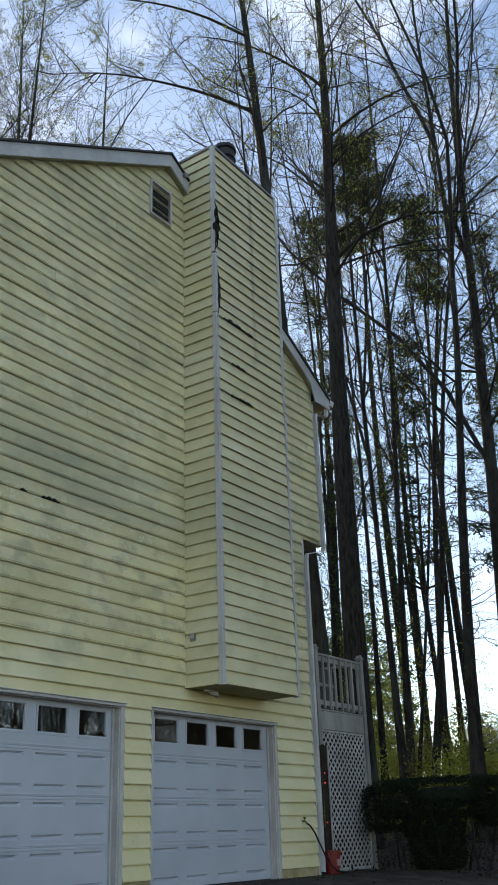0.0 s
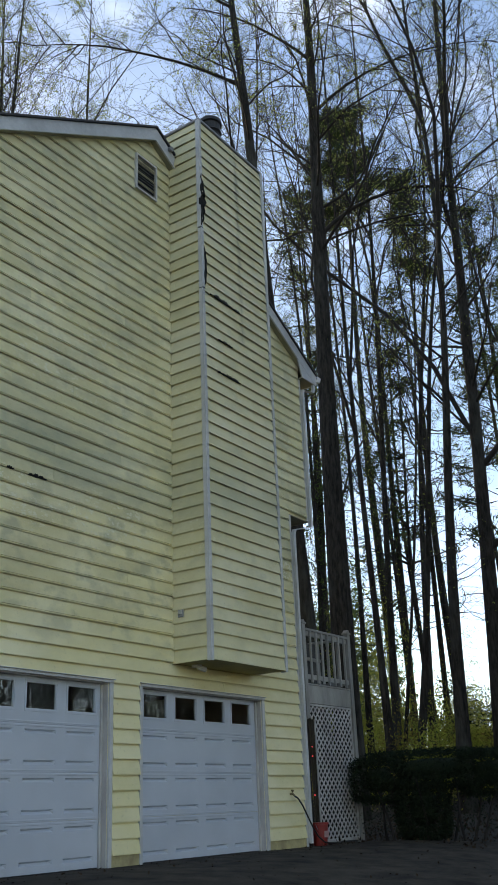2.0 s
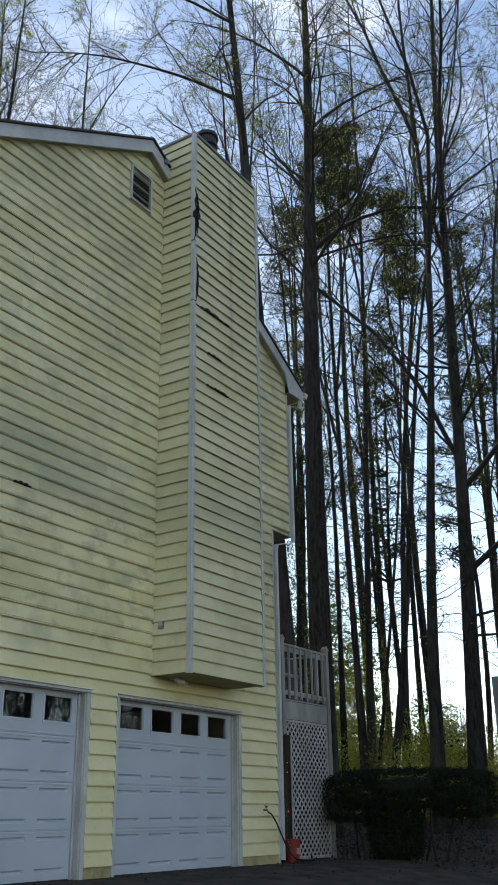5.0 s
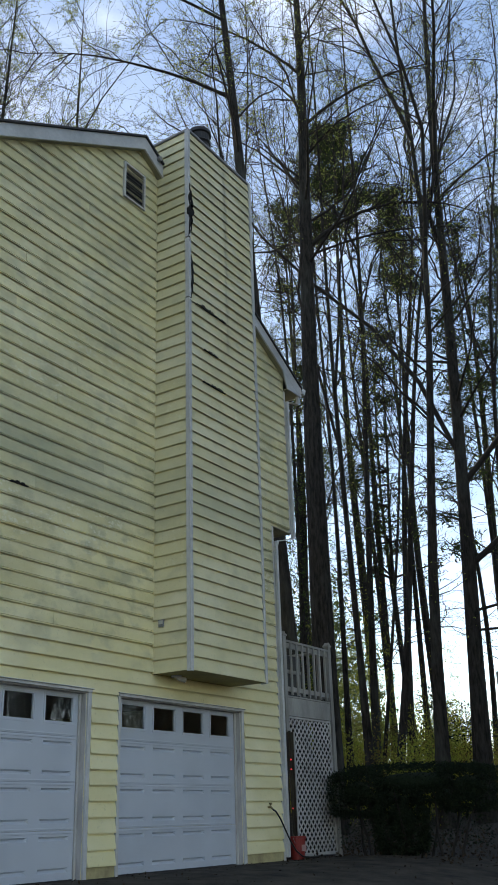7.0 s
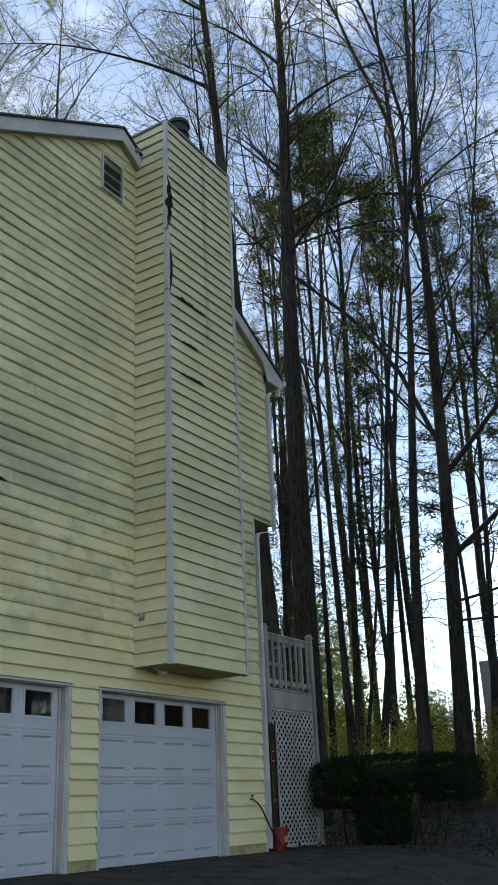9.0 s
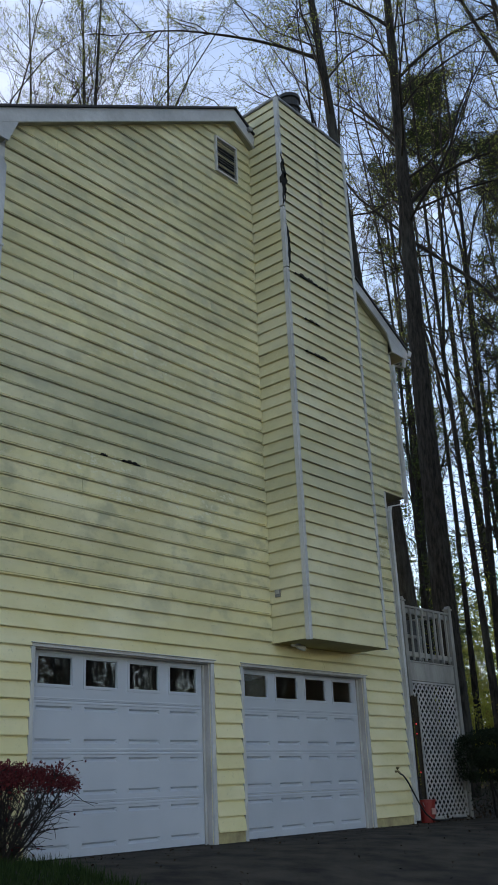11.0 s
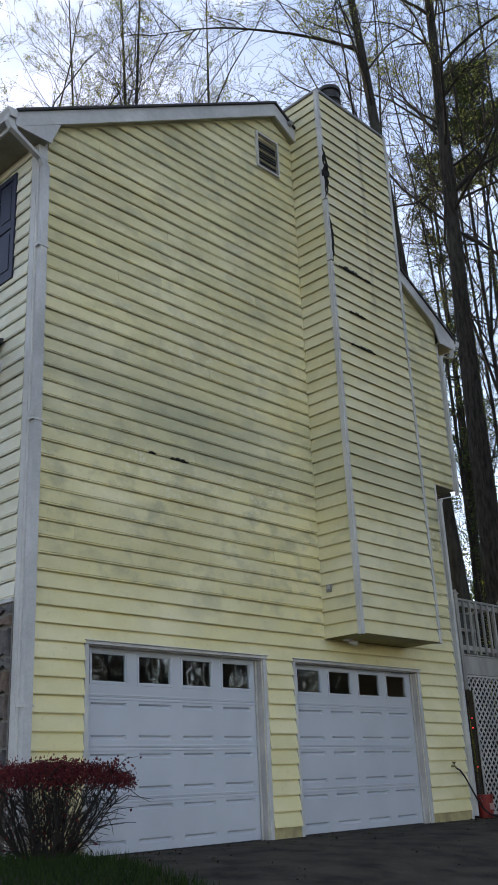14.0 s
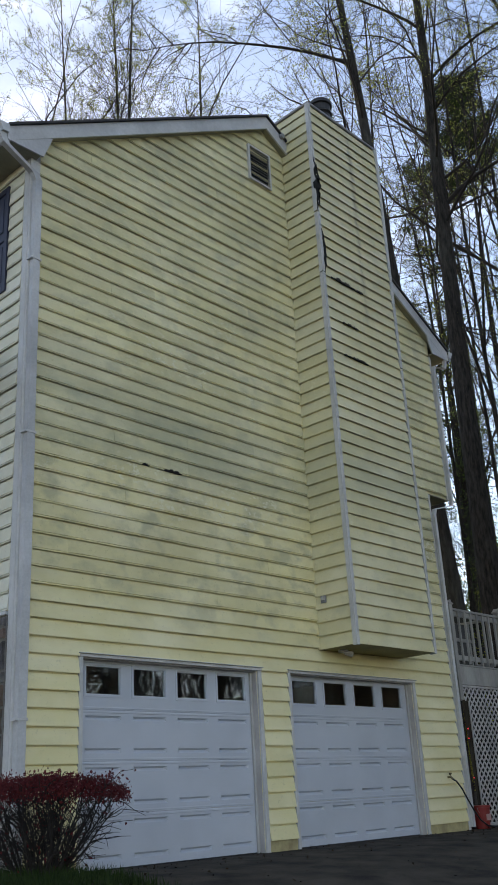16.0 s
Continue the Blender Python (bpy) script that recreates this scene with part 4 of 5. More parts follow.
def hardwood(name, label, base, lean, height, r, seed, first=0.35, limbs=24, reach=5.0, leafy=2, twigs=(8, 5), forks=0, extra=(), group="", leaf=None, low=0, wob=0.10, taper=1.05):
    """A tall forest tree: trunk leaning by lean (x, y) over its height, rising limbs, twigs and small spring leaves."""
    rng = random.Random(seed)
    z0 = ground_z(*base) - 0.4
    tree = thing(name, label, "tree", (base[0], base[1], z0), group)
    n = 16
    trunk = []
    for i in range(n + 1):
        s = i / n
        sway = wob * math.sin(s * 9 + seed) * s
        trunk.append(Vector((lean[0] * s + sway, lean[1] * s + wob * math.cos(s * 8 + seed * 1.7) * s, height * s)))
    rad = [r * (1.35 if i == 0 else 1.12 if i == 1 else 1.0) * (1 - 0.94 * (i / n) ** taper) for i in range(n + 1)]
    wood = Soup()
    wood.limb(trunk, rad, 12)
    ob = new("trunk", wood.mesh("trunk", BARK))
    ob.parent = tree
    wood, buds = Soup(), Soup()
    for _ in range(forks):
        s = rng.uniform(first * 0.9, 0.62)
        p, d = along(trunk, s)
        ramify(rng, wood, buds, p, sideways(rng, d, rng.uniform(0.16, 0.34)), height * (0.95 - s) * 0.85, r * 0.34, 0, leafy, (twigs[0] + 8, twigs[1]))
    for i in range(limbs):
        s = first + (0.97 - first) * (i + rng.random()) / limbs
        p, d = along(trunk, s)
        size = reach * rng.uniform(0.55, 1.15) * (1.15 - 0.75 * (s - first) / (1 - first))
        ramify(rng, wood, buds, p, sideways(rng, d, rng.uniform(0.6, 1.15)), size, max(r * (1 - s) * 0.30, 0.018), 0, leafy, twigs)
    for _ in range(low):
        p, d = along(trunk, rng.uniform(0.13, first))
        ramify(rng, wood, buds, p, sideways(rng, d, rng.uniform(0.9, 1.5)), rng.uniform(1.0, 2.8), 0.016, 1, leafy, twigs)
    # long sagging or arching limbs
    for s, az, up, length, thick, sag in extra:
        p, d = along(trunk, s)
        way = Vector((math.cos(az), math.sin(az), up)).normalized()
        steps = 9
        pts, q, w = [p], p, way
        for _ in range(steps):
            w = (w + Vector((rng.gauss(0, 0.03), rng.gauss(0, 0.03), -sag))).normalized()
            q = q + w * (length / steps)
            pts.append(q)
        wood.limb(pts, [thick * (1 - 0.85 * i / steps) for i in range(steps + 1)], 6)
        for _ in range(12):
            t_ = rng.uniform(0.3, 1.0)
            a, d2 = along(pts, t_)
            ramify(rng, wood, buds, a, sideways(rng, d2, rng.uniform(0.4, 0.9)), length * rng.uniform(0.15, 0.35), thick * 0.3, 1, leafy, twigs)
    ob = new("crown", wood.mesh("crown", TWIG))
    ob.parent = tree
    if buds.f:
        ob = new("leaves", buds.mesh("leaves", leaf or BUDS, False))
        ob.parent = tree
    return tree


def pine(name, label, base, height, r, seed, low=0.5, reach=3.2, whorls=13, group="pines", dense=42):
    """A tall pine: bare lower trunk and layered clumps of dark needles."""
    rng = random.Random(seed)
    z0 = ground_z(*base) - 0.4
    tree = thing(name, label, "pine tree", (base[0], base[1], z0), group)
    trunk = [Vector((0.2 * math.sin(i * 0.7 + seed), 0.2 * math.cos(i * 0.6 + seed), height * i / 12)) for i in range(13)]
    wood = Soup()
    wood.limb(trunk, [r * (1 - 0.85 * i / 12) for i in range(13)], 9)
    ob = new("trunk", wood.mesh("trunk", BARK))
    ob.parent = tree
    wood, nd = Soup(), Soup()
    for i in range(whorls):
        s = low + (1.0 - low) * i / (whorls - 1) * 0.98
        size = reach * (1.05 - 0.8 * (s - low) / (1 - low)) * rng.uniform(0.7, 1.1)
        for k in range(4):
            p, d = along(trunk, min(s, 0.99))
            a = rng.uniform(0, 6.28)
            pts = path(rng, p, Vector((math.cos(a), math.sin(a), rng.uniform(0.0, 0.5))), size, 5, 0.10, 0.05)
            wood.limb(pts, [0.05 * (1 - 0.8 * j / 5) for j in range(6)], 4)
            for _ in range(9):
                q, d2 = along(pts, rng.uniform(0.3, 1.0))
                q = q + Vector((rng.gauss(0, 0.28), rng.gauss(0, 0.28), rng.gauss(0, 0.18)))
                for _ in range(dense):
                    nd.needle(q + Vector((rng.gauss(0, 0.16), rng.gauss(0, 0.16), rng.gauss(0, 0.10))), rng.uniform(0.16, 0.34), rng)
    for soup, nm, mat in ((wood, "limb_growth", TWIG), (nd, "needle_growth", NEEDLE)):
        ob = new(nm, soup.mesh(nm, mat, nm == "limb_growth"))
        ob.parent = tree
        ob["kind"] = "stuff"
    return tree


PI = math.pi
NEAR = "bare spring trees beside the house"
LABEL = "tall forest tree with dark furrowed bark and sparse spring leaves"
hardwood("tree", "thick tall tree with lichened bark behind the deck", (11.95, 3.32), (0.2, -0.4), 35, 0.335, 21, 0.45, 30, 5.5, 5, (10, 7),
         extra=((0.470, -1.15, 1.25, 6.2, 0.075, 0.18), (0.463, -1.2, 0.35, 5.5, 0.045, 0.07), (0.60, -1.0, 1.2, 7.0, 0.06, 0.10), (0.66, 2.3, 1.2, 5.0, 0.06, 0.12)), group=NEAR)
hardwood("tree", "tall leaning tree behind the chimney with arching limbs", (9.11, 2.26), (-1.05, 1.7), 33, 0.25, 33, 0.47, 28, 5.0, 6, (10, 7),
         extra=((0.515, 2.3, 0.75, 5.2, 0.07, 0.13), (0.60, 2.35, 0.55, 6.0, 0.06, 0.09), (0.69, 2.4, 0.5, 5.5, 0.05, 0.09), (0.75, 2.0, 0.9, 5.0, 0.05, 0.1)), group=NEAR)
#     base, lean, height, radius, seed, first limb, limbs, reach, forks
for base, lean, h, r, seed, first, limbs, reach, forks in (
    ((17.03, 6.52), (-0.4, 0.7), 27, 0.12, 41, 0.30, 18, 3.4, 0),
    ((17.50, 5.65), (0.1, 0.0), 26, 0.135, 42, 0.30, 20, 3.6, 1),
    ((15.11, 3.75), (-0.2, 0.4), 25, 0.160, 43, 0.38, 20, 3.6, 2),
    ((16.06, 4.08), (0.4, -0.8), 27, 0.165, 44, 0.33, 22, 4.0, 2),
    ((15.15, 3.67), (1.3, -2.6), 22, 0.075, 45, 0.25, 16, 2.6, 0),
    ((14.42, 2.89), (1.4, -3.2), 24, 0.145, 46, 0.35, 20, 4.0, 2),
    ((18.25, 4.12), (0.8, -1.8), 26, 0.165, 47, 0.32, 22, 4.0, 2),
    ((13.10, 0.92), (0.5, -1.1), 25, 0.220, 48, 0.33, 24, 4.6, 3),
    ((18.43, 1.10), (0.7, -2.0), 24, 0.150, 50, 0.20, 24, 4.4, 2),
    ((14.08, 7.51), (0.5, -0.8), 29, 0.13, 51, 0.40, 20, 3.8, 1),
    ((19.8, 8.6), (0.3, -0.5), 27, 0.13, 52, 0.25, 20, 3.8, 1),
    ((21.5, 6.0), (-0.3, 0.5), 27, 0.14, 53, 0.22, 22, 4.0, 1),
):
    hardwood("tree", LABEL, base, (lean[0] * 1.35, lean[1] * 1.35), h * 1.35, r * 0.92, seed, first * 0.92, limbs + 8, reach * 0.95, 2, (7, 5), forks, group=NEAR, low=14, wob=0.42, taper=0.55)
hardwood("tree", "forked forest tree with heavy low limbs", (14.41, 0.43), (0.45, -1.2), 33, 0.225, 49, 0.30, 24, 4.4, 2, (8, 5), 3, group=NEAR, low=8,
         extra=((0.20, -1.15, 0.8, 7.5, 0.085, -0.06), (0.165, -1.1, 0.15, 4.0, 0.04, -0.05), (0.15, -1.2, 0.05, 3.2, 0.035, 0.02), (0.27, -1.3, 1.0, 7.0, 0.09, -0.03), (0.30, 2.0, 1.3, 5.0, 0.04, -0.03)))
# trees behind the house, seen over the roof
for base, lean, h, r, seed, first, limbs, reach, forks in (
    ((8.6, 12.2), (-0.9, 0.8), 31, 0.17, 61, 0.50, 22, 4.5, 1),
    ((6.6, 11.4), (0.5, -0.5), 30, 0.16, 62, 0.50, 20, 4.2, 2),
    ((12.2, 13.0), (0.0, 0.0), 33, 0.17, 63, 0.55, 22, 4.4, 1),
    ((8.2, 15.5), (-0.5, 0.5), 32, 0.16, 65, 0.52, 22, 4.4, 2),
    ((3.0, 14.5), (0.4, 0.4), 29, 0.16, 66, 0.50, 20, 4.4, 1),
):
    hardwood("tree", "slender bare tree with yellow-green spring buds behind the house", base, lean, h, r, seed, first, limbs, reach, 5, (9, 6), forks + 1, group="slender trees behind the roof")

pine("pine_tree", "tall dark pine with layered needle clumps", (28.6, 10.3), 34.5, 0.24, 71, 0.80, 3.5, 10, dense=85)
pine("pine_tree", "tall dark pine with layered needle clumps", (31.6, 8.6), 31, 0.22, 72, 0.80, 2.0, 6, dense=60)
pine("pine_tree", "tall dark pine with layered needle clumps", (29.2, 4.1), 26, 0.24, 73, 0.62, 2.6, 8, dense=20)
pine("pine_tree", "tall dark pine with layered needle clumps", (25.5, 11.5), 27, 0.22, 74, 0.45, 3.0, 11, dense=20)
pine("pine_tree", "tall dark pine with layered needle clumps", (27.0, 1.5), 25, 0.22, 75, 0.50, 3.0, 9, dense=20)
for x, y, h, sd in ((23.5, 3.2, 19, 101), (25.0, 7.2, 21, 102), (22.0, 5.6, 18, 103), (24.5, 0.6, 18, 104)):
    pine("pine_tree", "slender pine with open sprays of needles", (x, y), h, 0.11, sd, 0.45, 2.0, 8, dense=13)
# unseen pines added beyond the house to keep the sun off the drive
for x, y, h, sd in ((14.0, 12.0, 13, 119), (12.0, 12.0, 13, 120), (15.0, 15.0, 14, 121), (16.0, 11.5, 14, 111), (18.5, 12.5, 15, 112), (20.5, 14.0, 15, 113), (22.5, 13.5, 15, 114), (24.5, 15.0, 15, 115), (26.0, 17.0, 15, 116), (18.0, 16.0, 15, 117), (22.0, 18.5, 16, 118)):
    pine("pine_tree", "unseen dense pine added to shade the drive", (x, y), h, 0.2, sd, 0.12, 3.0, 15)
pine("pine_tree", "dark pine showing over the roof end", (4.5, 24.5), 29, 0.24, 76, 0.5, 3.2, 13)

# woods further off: a few kinds, repeated
kinds = [hardwood("tree", "slim forest tree with fine bare twigs", (24 + 2.3 * i, 9.5 - 2.7 * i), (0.2, 0.1), 30 + i, 0.13, 80 + i, 0.34, 24, 3.6, 4, (8, 5), 1, group="background woods", leaf=GREENLEAF if i % 2 else BUDS) for i in range(4)]
prng = random.Random(9)
for i in range(13):
    d = prng.uniform(32, 60)
    a = math.radians(prng.uniform(9, 64))
    x, y = -9 + d * math.cos(a), -8.2 + d * math.sin(a)
    m = Matrix.Translation((x, y, ground_z(x, y) - 0.4)) @ Matrix.Rotation(prng.uniform(0, 6.28), 4, "Z")
    c = copy_thing(kinds[i % 4], m)
    c.scale = [prng.uniform(0.8, 1.2)] * 3
# the wood across the drive, behind the camera
for i in range(16):
    a = math.radians(165 + 10.5 * i + prng.uniform(-4, 4))
    d = prng.uniform(17, 27)
    x, y = -9 + d * math.cos(a), -8.2 + d * math.sin(a)
    m = Matrix.Translation((x, y, ground_z(x, y) - 0.4)) @ Matrix.Rotation(prng.uniform(0, 6.28), 4, "Z")
    c = copy_thing(kinds[i % 4], m)
    c.scale = [prng.uniform(0.9, 1.3)] * 2 + [prng.uniform(0.6, 0.8)]

# the dark wood and pines across the drive from the doors
for i, (x, y) in enumerate(((9.5, -13.5), (12.0, -15.5), (14.5, -12.0), (8.0, -17.0), (17.0, -14.0), (20.0, -11.0), (13.0, -9.5), (18.0, -8.0), (7.0, -12.0), (8.2, -10.5), (10.5, -11.5), (6.0, -15.0), (9.0, -19.0), (11.5, -13.0), (7.5, -8.8), (9.8, -10.4), (11.4, -10.9))):
    m = Matrix.Translation((x, y, ground_z(x, y) - 0.4)) @ Matrix.Rotation(prng.uniform(0, 6.28), 4, "Z")
    c = copy_thing(kinds[i % 4], m)
    c.scale = [1.5, 1.5, 0.75]
# slim forked trees across the drive, mirrored in the door panes
for i, (x, y, lx, r) in enumerate(((10.4, -12.4, 1.2, 0.10), (11.2, -13.4, -0.8, 0.15), (12.3, -13.0, 1.0, 0.09), (13.2, -13.6, -0.5, 0.17), (12.6, -14.6, 1.5, 0.08), (9.3, -13.2, -1.0, 0.12), (7.6, -11.6, 0.9, 0.07), (8.6, -11.2, -0.6, 0.09), (9.4, -12.0, 1.1, 0.06), (10.3, -11.0, -0.9, 0.10), (11.0, -11.9, 0.7, 0.07), (12.2, -10.4, -0.5, 0.11))):
    hardwood("tree", "slim forked tree across the drive", (x, y), (lx, 0.4), 14, r * 1.25, 140 + i, 0.14, 16, 3.2, 1, (7, 4), 3, group="slim trees across the drive", low=9, wob=1.1)
pine("pine_tree", "broad dark pine across the drive", (24.5, -17.5), 14, 0.22, 91, 0.08, 3.4, 14)
pine("pine_tree", "broad dark pine across the drive", (20.5, -14.5), 15, 0.22, 92, 0.08, 3.6, 14)
pine("pine_tree", "broad dark pine across the drive", (22.0, -8.0), 14, 0.22, 93, 0.08, 3.6, 14)

# ---- shrubs, hedge, undergrowth ----
def inside_cloud(rng, boxes):
    """A point near the shell of one of several rounded boxes (centre, half sizes)."""
    c, h = rng.choices(boxes, [b[1][0] * b[1][1] + b[1][1] * b[1][2] + b[1][0] * b[1][2] for b in boxes])[0]
    d = Vector((rng.uniform(-1, 1), rng.uniform(-1, 1), rng.uniform(-1, 1)))
    k = rng.choices((0, 1, 2), (h[1] * h[2], h[0] * h[2], h[0] * h[1]))[0]
    d[k] = rng.choice((-1.0, 1.0))
    d /= sum(abs(v) ** 4 for v in d) ** 0.25
    s = rng.uniform(0.80, 1.05)
    return Vector(c) + Vector((d.x * h[0], d.y * h[1], d.z * h[2])) * s


hedge = thing("hedge", "dark clipped evergreen hedge on bare crooked stems", "hedge", (6.72, -1.15, 0.0))
turn = Matrix.Rotation(math.atan2(-2.3, 1.15), 4, "Z")
rng = random.Random(31)
hv = Soup()
BOX = [((0.05, 0, 1.10), (1.36, 0.52, 0.31)), ((-0.90, 0, 0.95), (0.50, 0.45, 0.36)), ((0.98, 0, 1.0), (0.58, 0.48, 0.36)), ((-0.20, 0, 0.50), (0.47, 0.44, 0.56)), ((-0.2, 0, 0.50), (0.40, 0.36, 0.50))]
for _ in range(2200):
    x = rng.uniform(-1.25, 1.3)
    hv.leaf(turn @ Vector((x, rng.gauss(0, 0.22), rng.uniform(0.1, 0.8))), rng.uniform(0.025, 0.05), rng)
for _ in range(38000):
    hv.leaf(turn @ inside_cloud(rng, BOX), rng.uniform(0.025, 0.055), rng)
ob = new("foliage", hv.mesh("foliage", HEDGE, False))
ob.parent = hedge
core = Soup()
for c, h in BOX:
    b0 = len(core.v)
    for i in range(7):
        for j in range(12):
            th, ph = math.pi * i / 6, 2 * math.pi * j / 12
            d = Vector((math.sin(th) * math.cos(ph), math.sin(th) * math.sin(ph), math.cos(th)))
            core.v.append(turn @ (Vector(c) + Vector((d.x * h[0], d.y * h[1], d.z * h[2])) * (0.55 + 0.16 * noise.noise(d * 2.3))))
    for i in range(6):
        for j in range(12):
            core.f.append((b0 + i * 12 + j, b0 + i * 12 + (j + 1) % 12, b0 + (i + 1) * 12 + (j + 1) % 12, b0 + (i + 1) * 12 + j))
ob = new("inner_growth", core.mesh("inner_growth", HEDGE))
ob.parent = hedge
for i in range(11):
    w = Soup()
    x = -1.05 + 0.2 * i + rng.uniform(-0.06, 0.06)
    pts = path(rng, turn @ Vector((x * 0.8, rng.uniform(-0.2, 0.2), -0.1)), turn @ Vector((0.25 * x, rng.uniform(-0.2, 0.2), 1)), 1.1, 6, 0.14, 0.05)
    w.limb(pts, [0.028 * (1 - 0.6 * k / 6) for k in range(7)], 6)
    ob = new("stem", w.mesh("stem", TWIG))
    ob.parent = hedge

bush = thing("red_shrub", "clipped shrub with dark red leaves on bare twigs", "shrub", (-3.93, -0.95, 0.08))
w, lv = Soup(), Soup()
rng = random.Random(77)
for i in range(44):
    a = rng.uniform(0, 6.28)
    out = rng.uniform(0.1, 0.9)
    pts = path(rng, Vector((0.12 * math.cos(a), 0.12 * math.sin(a), -0.08)), Vector((out * math.cos(a), out * math.sin(a), 0.85)), rng.uniform(0.65, 0.95), 6, 0.10, 0.06)
    w.limb(pts, [0.013 * (1 - 0.7 * k / 6) for k in range(7)], 5)
    for _ in range(20):
        p, d = along(pts, rng.uniform(0.2, 1.0))
        tw = path(rng, p, sideways(rng, d, rng.uniform(0.5, 1.2)), rng.uniform(0.15, 0.38), 3, 0.35, 0.05)
        tw = [Vector((q.x, q.y, min(q.z, 0.80 + rng.uniform(-0.03, 0.03)))) for q in tw]
        w.limb(tw, [0.005, 0.004, 0.003, 0.002], 3)
        for _ in range(9):
            q, _d = along(tw, rng.uniform(0.3, 1.0))
            top = q.z > 0.64 or rng.random() < 0.05
            if top:
                lv.leaf(q + Vector((rng.gauss(0, 0.03), rng.gauss(0, 0.03), rng.gauss(0, 0.02))), rng.uniform(0.025, 0.05), rng)
for _ in range(11000):
    a, rr = rng.uniform(0, 6.28), 0.80 * math.sqrt(rng.random())
    q = Vector((rr * math.cos(a) * 1.08, rr * math.sin(a) * 0.8, 0.76 - 0.15 * (rr / 0.8) ** 3 + rng.gauss(0, 0.035)))
    lv.leaf(q, rng.uniform(0.014, 0.032), rng, -0.4)
for soup, nm, mat in ((w, "twig_growth", TWIG), (lv, "leaves", REDLEAF)):
    ob = tagged(new(nm, soup.mesh(nm, mat, nm == "twig_growth")), kind="stuff")
    ob.parent = bush


def scatter(name, label, category, spots, count, size, material, seed, spread, droop=0.0):
    """Loose leafy growth round a set of spots, as one stuff object."""
    rng = random.Random(seed)
    s = Soup()
    for x, y, z, r, h in spots:
        for _ in range(int(count * r * h / 22) + 1):
            a, q = rng.uniform(0, 6.28), math.sqrt(rng.random()) * r
            zz = ground_z(x, y) + z + h * rng.random() ** 0.8 * (1 - 0.5 * (q / r) ** 2)
            w = rng.uniform(0.10, 0.26)
            for _ in range(22):
                s.leaf(Vector((x + q * math.cos(a) + rng.gauss(0, w), y + q * math.sin(a) + rng.gauss(0, w), zz + rng.gauss(0, w * 0.6))), size * rng.uniform(0.6, 1.4), rng, droop)
    ob = new(name, s.mesh(name, material, False))
    return tagged(ob, label, category, kind="stuff")


srng = random.Random(4)
spots = []
for i in range(46):
    d = srng.uniform(27, 44)
    a = math.radians(srng.uniform(15, 37))
    spots.append((-9 + d * math.cos(a), -8.2 + d * math.sin(a), 0.0, srng.uniform(0.7, 1.6), srng.uniform(1.0, 3.6)))
scatter("undergrowth", "sunlit yellow-green shrubs among the trunks", "undergrowth", spots[::2] + spots[1::4], 900, 0.05, SHRUB, 5, 1.0)
scatter("dry_undergrowth", "tan and olive dry shrubs among the trunks", "undergrowth", spots[3::4], 1500, 0.055, DRYLEAF, 15, 1.0)
spots = []
for i in range(24):
    d = srng.uniform(27, 36)
    a = math.radians(srng.uniform(20, 38))
    spots.append((-9 + d * math.cos(a), -8.2 + d * math.sin(a), 0.0, srng.uniform(0.3, 0.7), srng.uniform(1.5, 6.0)))
scatter("saplings", "thin leafy saplings and vines between the trunks", "undergrowth", spots, 1000, 0.045, SHRUB, 6, 1.0)
spots = []
for i in range(14):
    d = srng.uniform(27, 40)
    a = math.radians(srng.uniform(25.5, 34))
    spots.append((-9 + d * math.cos(a), -8.2 + d * math.sin(a), srng.uniform(0.0, 2.0), srng.uniform(0.5, 1.0), srng.uniform(3.0, 9.0)))
scatter("leafy_vines", "yellow-green leafy vines and young growth among the trunks", "undergrowth", spots, 300, 0.055, SHRUB, 16, 1.0)
spots = []
for i in range(16):
    d = srng.uniform(28, 42)
    a = math.radians(srng.uniform(28, 39))
    spots.append((-9 + d * math.cos(a), -8.2 + d * math.sin(a), srng.uniform(2.0, 8.0), srng.uniform(0.6, 1.2), srng.uniform(6.0, 12.0)))
scatter("green_saplings", "green leafy young trees between the trunks", "undergrowth", spots, 420, 0.07, GREENLEAF, 17, 1.0)
spots = [(28.1 + srng.uniform(-0.6, 0.9), 6.6 + srng.uniform(-1.0, 1.0), 0.0, srng.uniform(0.6, 0.9), srng.uniform(3.4, 4.7)) for _ in range(8)]
scatter("evergreen_thicket", "dark evergreen thicket beyond the trees", "thicket", spots, 900, 0.10, HEDGE, 7, 1.0)
spots = [(11.4 + srng.uniform(-1.0, 1.0), -17.8 + srng.uniform(-1.0, 1.0), 0.0, srng.uniform(1.2, 1.8), srng.uniform(5.0, 8.0)) for _ in range(5)]
spots += [(18.0 + srng.uniform(-1.5, 2.5), -12.0 + srng.uniform(-2.5, 2.5), 0.0, srng.uniform(1.3, 2.0), srng.uniform(5.0, 8.0)) for _ in range(9)]
spots += [(6.2 + srng.uniform(-0.8, 0.8), -12.6 + srng.uniform(-0.8, 0.8), 0.0, srng.uniform(0.9, 1.3), srng.uniform(4.5, 6.0)) for _ in range(3)]
spots += [(14.0 + srng.uniform(-1.0, 1.5), -10.4 + srng.uniform(-1.2, 1.0), 0.0, srng.uniform(1.0, 1.4), srng.uniform(4.5, 6.0)) for _ in range(5)]
scatter("roadside_thicket", "dark leafy thicket across the drive", "thicket", spots, 300, 0.18, leaf_material("brown_thicket_leaves", (0.10, 0.075, 0.05), (0.17, 0.125, 0.08), 0.2), 8, 1.0)
